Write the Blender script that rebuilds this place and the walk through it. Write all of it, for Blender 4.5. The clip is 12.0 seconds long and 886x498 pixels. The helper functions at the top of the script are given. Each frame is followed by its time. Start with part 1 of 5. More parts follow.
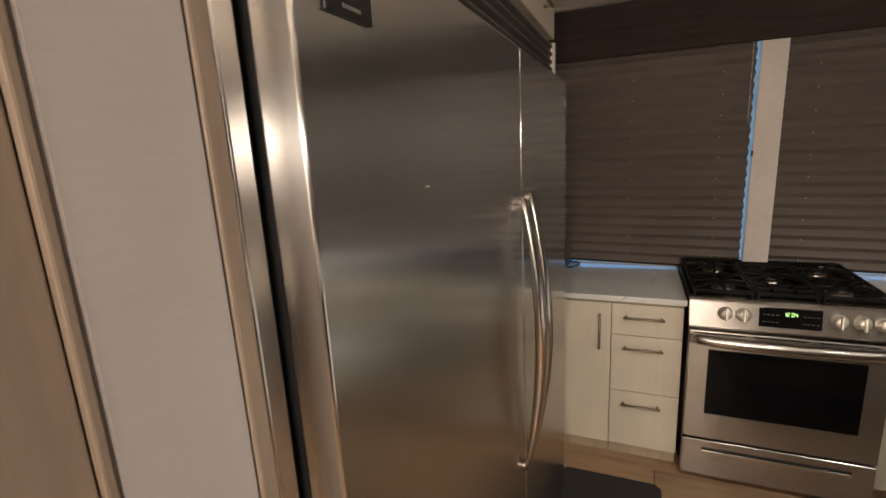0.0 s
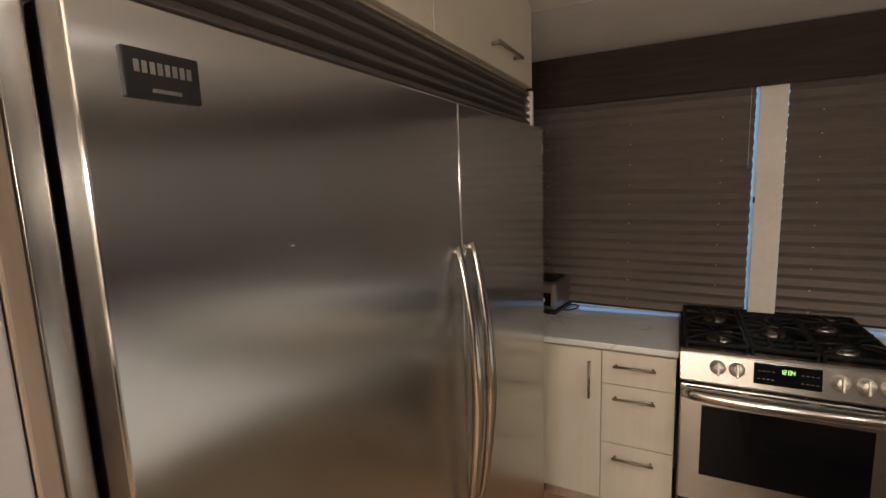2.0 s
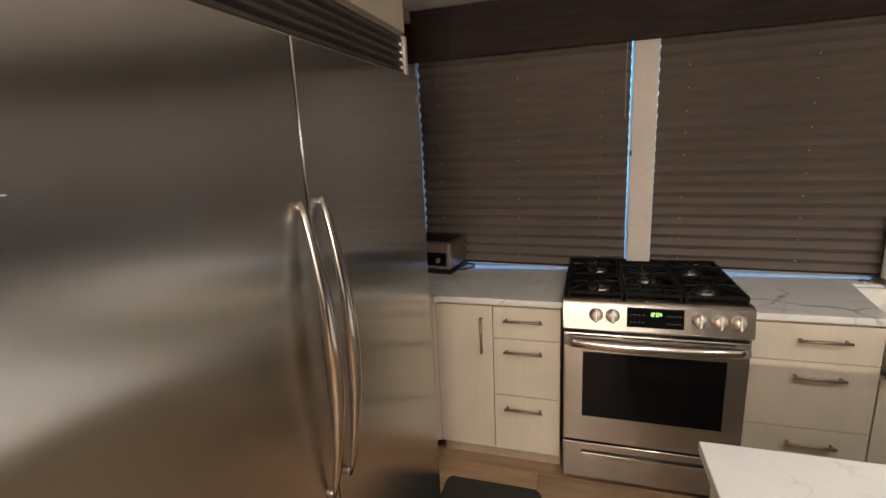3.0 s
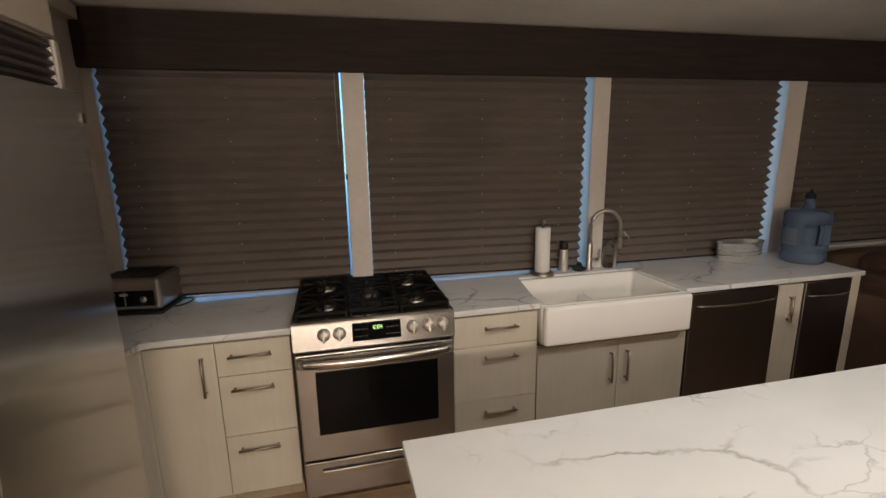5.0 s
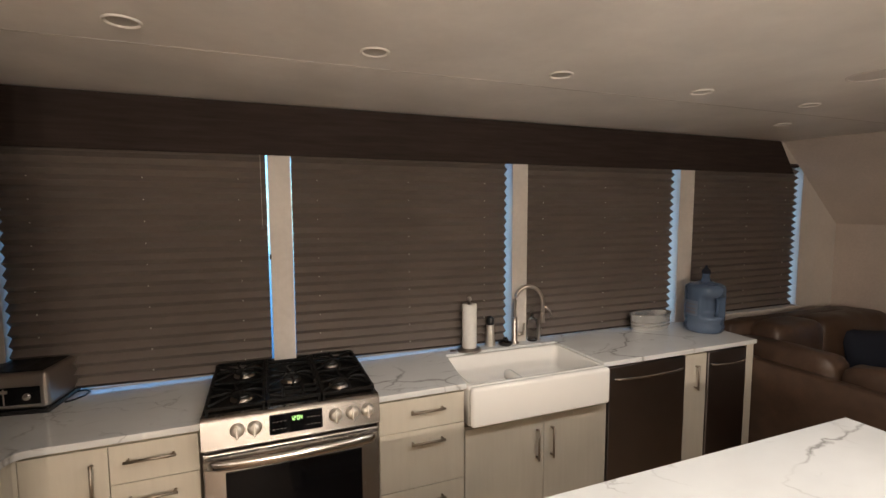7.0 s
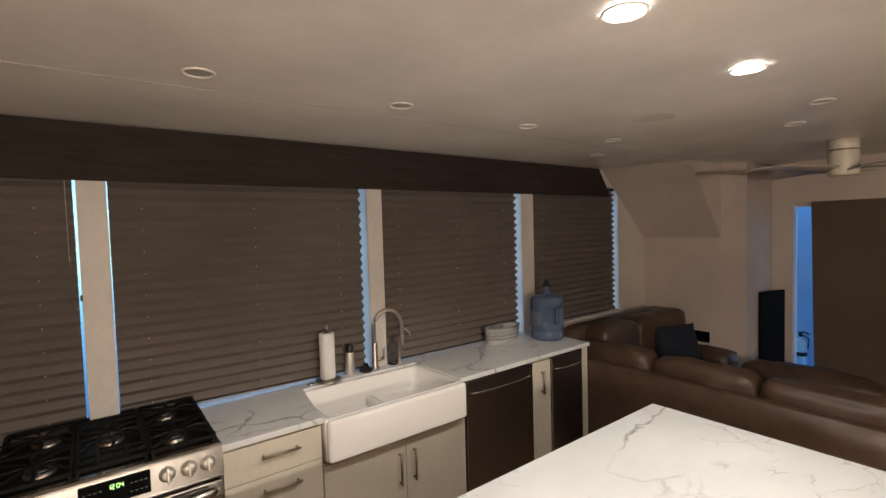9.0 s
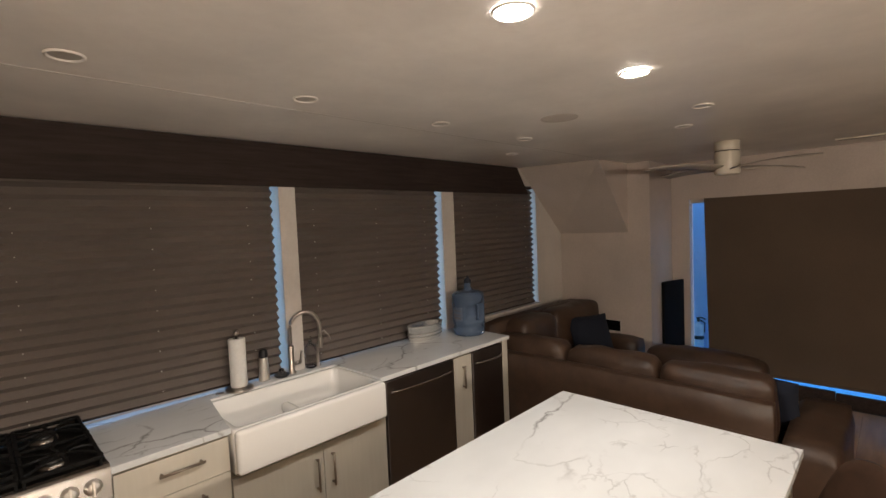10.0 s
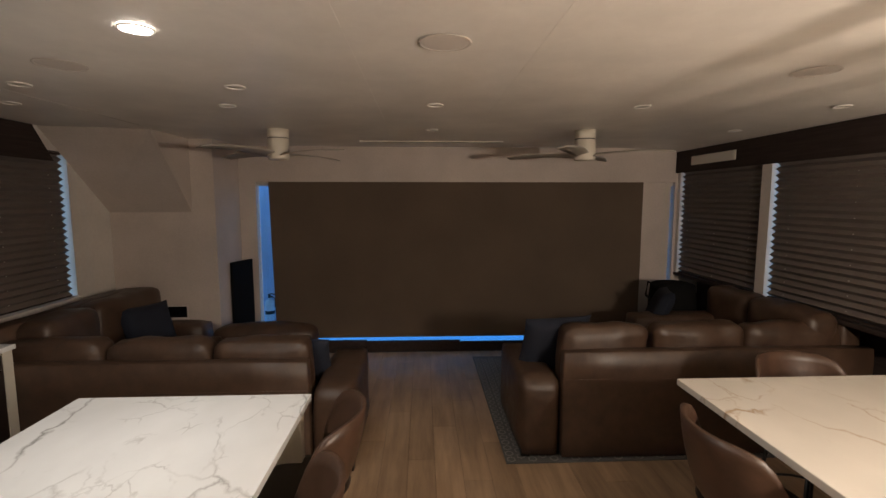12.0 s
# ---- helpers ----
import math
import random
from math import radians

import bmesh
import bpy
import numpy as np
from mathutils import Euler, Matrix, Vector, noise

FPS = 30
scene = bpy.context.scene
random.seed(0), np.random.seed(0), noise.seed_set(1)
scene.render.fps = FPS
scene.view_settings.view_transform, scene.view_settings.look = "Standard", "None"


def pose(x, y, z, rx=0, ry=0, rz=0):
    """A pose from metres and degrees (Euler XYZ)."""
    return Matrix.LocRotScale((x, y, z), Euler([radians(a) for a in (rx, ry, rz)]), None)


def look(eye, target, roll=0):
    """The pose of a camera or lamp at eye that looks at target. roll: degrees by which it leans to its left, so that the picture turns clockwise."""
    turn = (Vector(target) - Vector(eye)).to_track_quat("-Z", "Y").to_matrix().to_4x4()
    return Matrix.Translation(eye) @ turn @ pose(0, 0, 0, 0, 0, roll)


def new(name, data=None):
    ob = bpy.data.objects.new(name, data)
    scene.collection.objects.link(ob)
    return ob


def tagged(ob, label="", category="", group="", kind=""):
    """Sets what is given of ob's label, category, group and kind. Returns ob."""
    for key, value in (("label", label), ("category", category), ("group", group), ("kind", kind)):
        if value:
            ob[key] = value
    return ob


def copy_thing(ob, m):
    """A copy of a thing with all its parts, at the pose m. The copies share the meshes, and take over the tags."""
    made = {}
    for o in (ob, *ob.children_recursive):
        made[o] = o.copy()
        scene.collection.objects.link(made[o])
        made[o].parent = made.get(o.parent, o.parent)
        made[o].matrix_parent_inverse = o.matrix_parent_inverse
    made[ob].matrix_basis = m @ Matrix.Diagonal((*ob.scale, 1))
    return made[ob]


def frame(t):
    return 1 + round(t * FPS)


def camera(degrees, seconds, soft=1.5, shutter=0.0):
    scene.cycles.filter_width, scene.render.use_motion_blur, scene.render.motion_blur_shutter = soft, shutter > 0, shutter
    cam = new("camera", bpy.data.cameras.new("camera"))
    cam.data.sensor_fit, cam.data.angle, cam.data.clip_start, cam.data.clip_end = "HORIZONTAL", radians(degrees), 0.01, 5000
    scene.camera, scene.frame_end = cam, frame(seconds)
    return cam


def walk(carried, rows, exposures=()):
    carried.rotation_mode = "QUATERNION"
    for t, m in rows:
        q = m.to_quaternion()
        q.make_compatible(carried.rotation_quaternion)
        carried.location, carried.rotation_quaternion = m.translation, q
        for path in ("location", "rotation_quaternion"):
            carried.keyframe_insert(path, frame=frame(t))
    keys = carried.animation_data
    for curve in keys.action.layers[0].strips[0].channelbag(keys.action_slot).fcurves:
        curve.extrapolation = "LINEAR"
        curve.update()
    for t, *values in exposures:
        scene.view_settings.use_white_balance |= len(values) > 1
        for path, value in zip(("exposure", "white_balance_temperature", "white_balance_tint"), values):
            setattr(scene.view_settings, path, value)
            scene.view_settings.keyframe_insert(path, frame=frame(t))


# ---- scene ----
cam = camera(87.3, 12.0)
PATH = [
    (0, (0.281, 0.116, 1.68), (-0.475, 1.916, 1.248), -3.0),
    (0.5, (0.348, 0.141, 1.669), (-0.283, 1.981, 1.207), -2.8),
    (1, (0.386, 0.151, 1.645), (-0.227, 2.003, 1.207), -2.7),
    (1.5, (0.395, 0.165, 1.678), (-0.329, 1.995, 1.32), -2.4),
    (2, (0.507, 0.21, 1.71), (-0.395, 1.971, 1.421), -2.1),
    (2.5, (0.615, 0.27, 1.688), (-0.246, 2.041, 1.342), -2.9),
    (3, (0.622, 0.352, 1.66), (0.037, 2.213, 1.215), -2.8),
    (3.5, (0.627, 0.42, 1.649), (0.298, 2.338, 1.191), -2.5),
    (3.7, (0.642, 0.408, 1.656), (0.431, 2.345, 1.206), -2.0),
    (5.3, (0.763, 0.293, 1.725), (1.247, 2.19, 1.315), -1.1),
    (5.5, (0.754, 0.203, 1.734), (1.181, 2.129, 1.407), -2.3),
    (6, (0.729, 0.277, 1.799), (1.151, 2.213, 1.525), -1.7),
    (6.5, (0.764, 0.319, 1.822), (1.298, 2.234, 1.598), -0.7),
    (7, (0.806, 0.313, 1.823), (1.527, 2.171, 1.648), -0.2),
    (7.5, (0.839, 0.287, 1.828), (1.707, 2.084, 1.692), -0.3),
    (9.3, (0.913, 0.255, 1.841), (2.168, 1.81, 1.753), -1.7),
    (9.5, (0.935, 0.239, 1.831), (2.22, 1.769, 1.744), -1.7),
    (10, (0.964, 0.215, 1.827), (2.388, 1.615, 1.723), -2.4),
    (10.5, (1.033, 0.151, 1.816), (2.684, 1.27, 1.679), -2.2),
    (11, (1.072, 0.091, 1.807), (2.946, 0.767, 1.63), -1.3),
    (11.5, (1.079, 0.01, 1.801), (3.053, 0.258, 1.598), -0.5),
    (12, (1.077, -0.041, 1.795), (3.064, -0.129, 1.582), 0.0),
]
EXPO = [(0, -0.15), (1, -0.15), (2, -0.2), (3.5, 0.12), (4.5, -0.1), (5.5, -0.45), (6.0, -0.05), (6.5, 0.15), (7.5, 0.06), (9.5, 0.03), (10.5, -0.18), (11.5, -0.38), (12, -0.3)]
walk(cam, [(t, look(eye, target, roll)) for t, eye, target, roll in PATH], EXPO)

# ---- light ----
world = bpy.data.worlds.new("dusk")
scene.world = world
world.use_nodes = True
wn = world.node_tree
bg = wn.nodes["Background"]
sky = wn.nodes.new("ShaderNodeTexSky")
sky.sky_type = "NISHITA"
sky.sun_disc = False
sky.sun_elevation = radians(24)
sky.sun_rotation = radians(-90)
sky.ozone_density = 6.0
dusk = wn.nodes.new("ShaderNodeMix")
dusk.data_type = "RGBA"
dusk.blend_type = "MULTIPLY"
dusk.inputs[0].default_value = 1.0
dusk.inputs[7].default_value = (0.58, 0.88, 1.0, 1)
wn.links.new(sky.outputs[0], dusk.inputs[6])
wn.links.new(dusk.outputs[2], bg.inputs[0])
bg.inputs[1].default_value = 0.56


def lamp(name, kind, m, power, colour, **kw):
    data = bpy.data.lights.new(name, kind)
    data.energy = power
    data.color = colour
    if kind == "SPOT":
        data.spot_size, data.spot_blend, data.shadow_soft_size = kw["size"], 0.30, 0.05
    elif kind == "POINT":
        data.shadow_soft_size = kw["size"]
    ob = new(name, data)
    ob.matrix_world = m
    return ob


CEIL = 2.383
WARM = (1.0, 0.95, 0.895)
LIT = [(1.21, 0.940), (2.00, 0.940), (2.790, 0.940)]
for (lx, ly), watts in zip(LIT, (24, 43, 43)):
    lamp("downlight_beam", "SPOT", pose(lx, ly, CEIL - 0.012), watts, WARM, size=radians(134))
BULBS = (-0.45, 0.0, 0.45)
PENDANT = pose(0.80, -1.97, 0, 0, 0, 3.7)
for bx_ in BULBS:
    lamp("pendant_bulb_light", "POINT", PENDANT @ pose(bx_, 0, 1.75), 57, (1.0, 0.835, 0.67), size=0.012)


# ---- materials ----
def mat(name, colour, rough=0.5, metal=0.0, **kw):
    m = bpy.data.materials.new(name)
    m.use_nodes = True
    b = m.node_tree.nodes["Principled BSDF"]
    b.inputs["Base Color"].default_value = (*colour, 1)
    b.inputs["Roughness"].default_value = rough
    b.inputs["Metallic"].default_value = metal
    for k, v in kw.items():
        b.inputs[k.replace("_", " ")].default_value = v
    return m


def nd(m, kind, **kw):
    n = m.node_tree.nodes.new(kind)
    for k, v in kw.items():
        n.inputs[k.replace("_", " ")].default_value = v
    return n


def ln(m, a, b):
    m.node_tree.links.new(a, b)


def bsdf(m):
    return m.node_tree.nodes["Principled BSDF"]


def coords(m, scale=(1, 1, 1), rot=(0, 0, 0)):
    g = m.node_tree.nodes.new("ShaderNodeNewGeometry")
    mp = nd(m, "ShaderNodeMapping")
    mp.inputs["Scale"].default_value = scale
    mp.inputs["Rotation"].default_value = [radians(a) for a in rot]
    ln(m, g.outputs["Position"], mp.inputs["Vector"])
    return mp.outputs[0]


def ramp(m, fac, stops):
    r = m.node_tree.nodes.new("ShaderNodeValToRGB")
    while len(r.color_ramp.elements) < len(stops):
        r.color_ramp.elements.new(0.5)
    for e, (p, c) in zip(r.color_ramp.elements, stops):
        e.position = p
        e.color = (*c, 1) if len(c) == 3 else c
    ln(m, fac, r.inputs[0])
    return r.outputs[0]


def mixc(m, fac, a, b, blend="MIX"):
    n = m.node_tree.nodes.new("ShaderNodeMix")
    n.data_type = "RGBA"
    n.blend_type = blend
    for sock, v in ((n.inputs[0], fac), (n.inputs[6], a), (n.inputs[7], b)):
        if isinstance(v, (int, float)):
            sock.default_value = v
        elif isinstance(v, tuple):
            sock.default_value = (*v, 1)
        else:
            ln(m, v, sock)
    return n.outputs[2]


def bump(m, height, strength=0.2, dist=0.002):
    n = nd(m, "ShaderNodeBump", Strength=strength, Distance=dist)
    ln(m, height, n.inputs["Height"])
    ln(m, n.outputs[0], bsdf(m).inputs["Normal"])


def grained(name, dark, light, scale, rough=0.5, bumps=0.1, noise_scale=6.0, spread=(0.3, 0.7), metal=0.0, rrange=0.12, bdist=0.002):
    """A surface with stretched grain, a second coarse variation, uneven gloss and fine relief."""
    m = mat(name, light, rough, metal)
    n1 = nd(m, "ShaderNodeTexNoise", Scale=noise_scale, Detail=7.0, Roughness=0.62)
    ln(m, coords(m, scale), n1.inputs["Vector"])
    n2 = nd(m, "ShaderNodeTexNoise", Scale=1.7, Detail=3.0)
    ln(m, coords(m), n2.inputs["Vector"])
    c = ramp(m, n1.outputs[0], [(spread[0], dark), (spread[1], light)])
    c2 = ramp(m, n2.outputs[0], [(0.3, (0.86, 0.86, 0.86)), (0.7, (1.05, 1.05, 1.05))])
    ln(m, mixc(m, 1.0, c, c2, "MULTIPLY"), bsdf(m).inputs["Base Color"])
    r = ramp(m, n1.outputs[0], [(0.2, (rough - rrange,) * 3), (0.8, (rough + rrange,) * 3)])
    ln(m, r, bsdf(m).inputs["Roughness"])
    bump(m, n1.outputs[0], bumps, bdist)
    return m


def random_tint(m, amount):
    """Vary the base colour from piece to piece."""
    info = m.node_tree.nodes.new("ShaderNodeObjectInfo")
    b = bsdf(m).inputs["Base Color"]
    src = b.links[0].from_socket
    r = ramp(m, info.outputs["Random"], [(0, (1 - amount,) * 3), (1, (1 + amount * 0.6,) * 3)])
    ln(m, mixc(m, 1.0, src, r, "MULTIPLY"), b)


def marble(name, base, vein, scale=1.0, seed=0.0, brown=0.0):
    m = mat(name, base, 0.16)
    v = coords(m, (scale, scale * 1.5, scale), (0, 0, 35 + seed))
    warp = nd(m, "ShaderNodeTexNoise", Scale=1.6, Detail=6.0, Roughness=0.55)
    ln(m, v, warp.inputs["Vector"])
    add = m.node_tree.nodes.new("ShaderNodeVectorMath")
    add.operation = "MULTIPLY_ADD"
    add.inputs[1].default_value = (0.62, 0.62, 0.62)
    ln(m, warp.outputs["Color"], add.inputs[0])
    ln(m, v, add.inputs[2])
    vor = nd(m, "ShaderNodeTexVoronoi", Scale=1.25)
    vor.feature = "DISTANCE_TO_EDGE"
    ln(m, add.outputs[0], vor.inputs["Vector"])
    line = ramp(m, vor.outputs["Distance"], [(0.0, (1, 1, 1)), (0.007, (0.6, 0.6, 0.6)), (0.024, (0, 0, 0))])
    gate = nd(m, "ShaderNodeTexNoise", Scale=1.5, Detail=2.0)
    ln(m, v, gate.inputs["Vector"])
    g = ramp(m, gate.outputs[0], [(0.465, (0, 0, 0)), (0.585, (1, 1, 1))])
    fac = mixc(m, 1.0, line, g, "MULTIPLY")
    fine = nd(m, "ShaderNodeTexVoronoi", Scale=3.4)
    fine.feature = "DISTANCE_TO_EDGE"
    ln(m, add.outputs[0], fine.inputs["Vector"])
    line2 = ramp(m, fine.outputs["Distance"], [(0.0, (0.55, 0.55, 0.55)), (0.028, (0, 0, 0))])
    gate2 = nd(m, "ShaderNodeTexNoise", Scale=3.1, Detail=2.0)
    ln(m, add.outputs[0], gate2.inputs["Vector"])
    fac = mixc(m, 1.0, fac, mixc(m, 1.0, line2, ramp(m, gate2.outputs[0], [(0.50, (0, 0, 0)), (0.62, (1, 1, 1))]), "MULTIPLY"), "LIGHTEN")
    cloud = nd(m, "ShaderNodeTexNoise", Scale=3.0, Detail=4.0)
    ln(m, v, cloud.inputs["Vector"])
    tone = ramp(m, cloud.outputs[0], [(0.35, tuple(c * 0.93 for c in base)), (0.7, base)])
    ln(m, mixc(m, fac, tone, vein), bsdf(m).inputs["Base Color"])
    return m


def glow(name, colour, strength):
    m = mat(name, (0.8, 0.8, 0.8), 0.5)
    bsdf(m).inputs["Emission Color"].default_value = (*colour, 1)
    bsdf(m).inputs["Emission Strength"].default_value = strength
    return m


def glass(name, colour=(1, 1, 1), rough=0.0):
    return mat(name, colour, rough, Transmission_Weight=1.0, IOR=1.45)


def brushed(name, colour, rough, stretch, bumps):
    m = grained(name, tuple(c * 0.93 for c in colour), colour, stretch, rough, bumps, 40.0, (0.25, 0.75), 1.0, 0.05)
    bsdf(m).inputs["Anisotropic"].default_value = 0.85
    bsdf(m).inputs["Anisotropic Rotation"].default_value = 0.25
    return m


STEEL = mat("brushed_steel", (0.60, 0.59, 0.575), 0.24, 1.0)
sn = nd(STEEL, "ShaderNodeTexNoise", Scale=22.0, Detail=4.0)
ln(STEEL, coords(STEEL, (30, 30, 1)), sn.inputs["Vector"])
ln(STEEL, ramp(STEEL, sn.outputs[0], [(0.3, (0.188,) * 3), (0.7, (0.198,) * 3)]), bsdf(STEEL).inputs["Roughness"])
sw = nd(STEEL, "ShaderNodeTexNoise", Scale=1.0, Detail=1.0)
ln(STEEL, coords(STEEL, (0.3, 0.8, 2.2)), sw.inputs["Vector"])
bump(STEEL, sw.outputs[0], 0.10, 0.010)
bsdf(STEEL).inputs["Anisotropic"].default_value = 1.0
LOUVRE = grained("louvre_steel", (0.085, 0.073, 0.068), (0.12, 0.104, 0.097), (1, 30, 1), 0.5, 0.05, 8.0, metal=0.4)
STEEL_H = brushed("brushed_steel_range", (0.51, 0.485, 0.46), 0.25, (1, 1, 40), 0.03)
STEEL_DK = brushed("dark_steel", (0.27, 0.235, 0.22), 0.42, (1, 1, 40), 0.03)
SATIN = mat("satin_steel", (0.82, 0.77, 0.70), 0.52, 1.0)
TRIMDK = mat("side_trim_steel", (0.55, 0.53, 0.51), 0.26, 1.0, Anisotropic=0.7)
GRATE = grained("cast_iron", (0.005, 0.005, 0.005), (0.013, 0.0125, 0.012), (1, 1, 1), 0.42, 0.25, 60)
bsdf(GRATE).inputs["Specular IOR Level"].default_value = 0.12
CHROME = mat("polished_steel", (0.60, 0.58, 0.56), 0.17, 1.0)
BRONZE = mat("aged_nickel", (0.36, 0.305, 0.25), 0.42, 1.0)
NICKEL = mat("brushed_nickel", (0.44, 0.40, 0.36), 0.32, 1.0)
BLACKM = grained("black_iron", (0.008, 0.008, 0.008), (0.022, 0.021, 0.020), (1, 1, 1), 0.45, 0.2, 60)
BLACKG = mat("black_glass", (0.005, 0.005, 0.006), 0.07, Specular_IOR_Level=0.22)
BLACKP = mat("black_plastic", (0.012, 0.012, 0.013), 0.4)
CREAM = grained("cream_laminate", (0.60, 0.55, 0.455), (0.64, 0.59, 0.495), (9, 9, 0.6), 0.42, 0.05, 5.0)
# darker, browner cream for cabinet bodies and recessed kick boards
CREAM_IN = grained("darker_cream", (0.40, 0.33, 0.24), (0.50, 0.42, 0.32), (9, 9, 0.6), 0.5, 0.05, 5.0)
GREYPAN = grained("pale_panel", (0.42, 0.40, 0.395), (0.445, 0.425, 0.42), (2, 2, 40), 0.45, 0.06, 6.0)
TANW = grained("tan_wood", (0.21, 0.162, 0.122), (0.28, 0.22, 0.172), (8, 8, 0.7), 0.5, 0.08, 6.0)
QUARTZ = marble("white_quartz", (0.73, 0.735, 0.725), (0.31, 0.30, 0.29), 1.25)
QUARTZ2 = marble("warm_quartz", (0.70, 0.655, 0.585), (0.40, 0.28, 0.17), 0.9, 40)
PAINT = grained("wall_paint", (0.56, 0.485, 0.435), (0.63, 0.55, 0.495), (1, 1, 1), 0.65, 0.05, 60.0)
WHITEP = grained("white_trim", (0.62, 0.57, 0.52), (0.68, 0.63, 0.58), (1, 1, 1), 0.5, 0.05, 30.0)
CEILP = grained("ceiling_panel", (0.84, 0.79, 0.735), (0.89, 0.845, 0.79), (1, 1, 1), 0.42, 0.03, 20.0)
VALW = grained("dark_valance_wood", (0.026, 0.018, 0.016), (0.052, 0.037, 0.032), (0.8, 8, 12), 0.75, 0.15, 4.0)
bsdf(VALW).inputs["Specular IOR Level"].default_value = 0.15
BLINDF = grained("pleated_fabric", (0.160, 0.132, 0.116), (0.205, 0.171, 0.150), (2, 2, 30), 0.85, 0.2, 30.0)
SHADEF = grained("roller_fabric", (0.105, 0.075, 0.052), (0.132, 0.095, 0.067), (30, 30, 3), 0.9, 0.15, 12.0)
PORCELAIN = mat("fireclay", (0.87, 0.85, 0.81), 0.12, Coat_Weight=0.4)
PLANK = grained("oak_plank", (0.27, 0.170, 0.098), (0.47, 0.315, 0.190), (0.6, 5, 5), 0.55, 0.15, 3.0)
random_tint(PLANK, 0.22)
JOINT = mat("floor_joint", (0.06, 0.04, 0.028), 0.8)
LEATHER = grained("brown_leather", (0.045, 0.025, 0.0155), (0.081, 0.046, 0.028), (1, 1, 1), 0.46, 0.5, 9.0, bdist=0.006)
LEATHER_T = grained("tan_leather", (0.050, 0.026, 0.016), (0.086, 0.045, 0.028), (1, 1, 1), 0.42, 0.25, 12.0)
SEATDK = grained("dark_seat_leather", (0.014, 0.010, 0.008), (0.026, 0.019, 0.015), (1, 1, 1), 0.45, 0.2, 12.0)
NAVY = grained("navy_cloth", (0.005, 0.007, 0.016), (0.011, 0.015, 0.029), (1, 1, 1), 0.9, 0.3, 90.0)
WHITE = mat("white_plastic", (0.74, 0.71, 0.66), 0.4)
PAPER = grained("paper_towel", (0.72, 0.70, 0.66), (0.80, 0.78, 0.74), (1, 1, 1), 0.9, 0.4, 80.0)
GLASS = glass("window_glass")
JUGM = mat("blue_jug", (0.21, 0.29, 0.43), 0.10, Transmission_Weight=0.6, IOR=1.25)
CLEAR = glass("clear_plastic", (0.92, 0.92, 0.92), 0.05)
MATM = grained("rubber_mat", (0.012, 0.011, 0.011), (0.024, 0.022, 0.021), (1, 1, 1), 0.7, 0.3, 50.0)
GREEN = glow("green_digits", (0.35, 1.0, 0.12), 1.5)
LAMPON = glow("lit_lens", (1.0, 0.93, 0.84), 70.0)
# unlit lens is greyed to give the shade inside its recess
LENS = mat("shaded_lens", (0.50, 0.46, 0.41), 0.4)
# blades darker than the white body: the shaded underside is in the colour
FANB = grained("fan_blade_shaded", (0.42, 0.375, 0.325), (0.50, 0.45, 0.39), (1, 8, 8), 0.5, 0.05, 6.0)
# deck colour carries the blue dusk skylight that falls on it
DECK_B = grained("skylit_deck", (0.20, 0.66, 0.95), (0.26, 0.73, 0.98), (1, 1, 1), 0.6, 0.1, 20.0)
# white bulkhead paint tinted with the blue of the skylight
DECK = grained("skylit_white_paint", (0.54, 0.68, 0.88), (0.60, 0.74, 0.93), (1, 1, 1), 0.5, 0.1, 20.0)
DULLBLK = grained("dull_black", (0.004, 0.004, 0.004), (0.008, 0.0075, 0.007), (1, 1, 1), 0.8, 0.1, 40.0)
bsdf(DULLBLK).inputs["Specular IOR Level"].default_value = 0.1
WATER = mat("lake_water", (0.02, 0.05, 0.07), 0.08)
RED = mat("extinguisher_white", (0.88, 0.87, 0.85), 0.3)
FANW = mat("fan_white", (0.72, 0.66, 0.56), 0.35)
GREYT = mat("grey_print", (0.16, 0.15, 0.14), 0.5)


# ---- shape helpers ----
def box(x0, x1, y0, y1, z0, z1, bev=0.003, seg=2):
    bm = bmesh.new()
    bmesh.ops.create_cube(bm, size=1, matrix=Matrix.LocRotScale(((x0 + x1) / 2, (y0 + y1) / 2, (z0 + z1) / 2), None, (abs(x1 - x0), abs(y1 - y0), abs(z1 - z0))))
    if bev:
        bev = min(bev, abs(x1 - x0) * 0.45, abs(y1 - y0) * 0.45, abs(z1 - z0) * 0.45)
        bmesh.ops.bevel(bm, geom=list(bm.edges), offset=bev, segments=seg, profile=0.5, affect="EDGES")
    return bm


def join(*bms):
    out = bms[0]
    for b in bms[1:]:
        me = bpy.data.meshes.new("tmp")
        b.to_mesh(me)
        b.free()
        out.from_mesh(me)
        bpy.data.meshes.remove(me)
    return out


def moved(bm, m):
    bm.transform(m)
    return bm


def lathe(profile, c=(0, 0, 0), seg=24):
    """Turn (radius, height) pairs round the upright line through c."""
    bm = bmesh.new()
    rings = []
    for r, z in profile:
        if r < 1e-6:
            rings.append([bm.verts.new((c[0], c[1], c[2] + z))])
        else:
            rings.append([bm.verts.new((c[0] + r * math.cos(2 * math.pi * i / seg), c[1] + r * math.sin(2 * math.pi * i / seg), c[2] + z)) for i in range(seg)])
    for a, b in zip(rings, rings[1:]):
        for i in range(seg):
            j = (i + 1) % seg
            f = [a[i % len(a)], a[j % len(a)], b[j % len(b)], b[i % len(b)]]
            u = list(dict.fromkeys(f))
            if len(u) > 2:
                bm.faces.new(u)
    bmesh.ops.recalc_face_normals(bm, faces=bm.faces)
    return bm


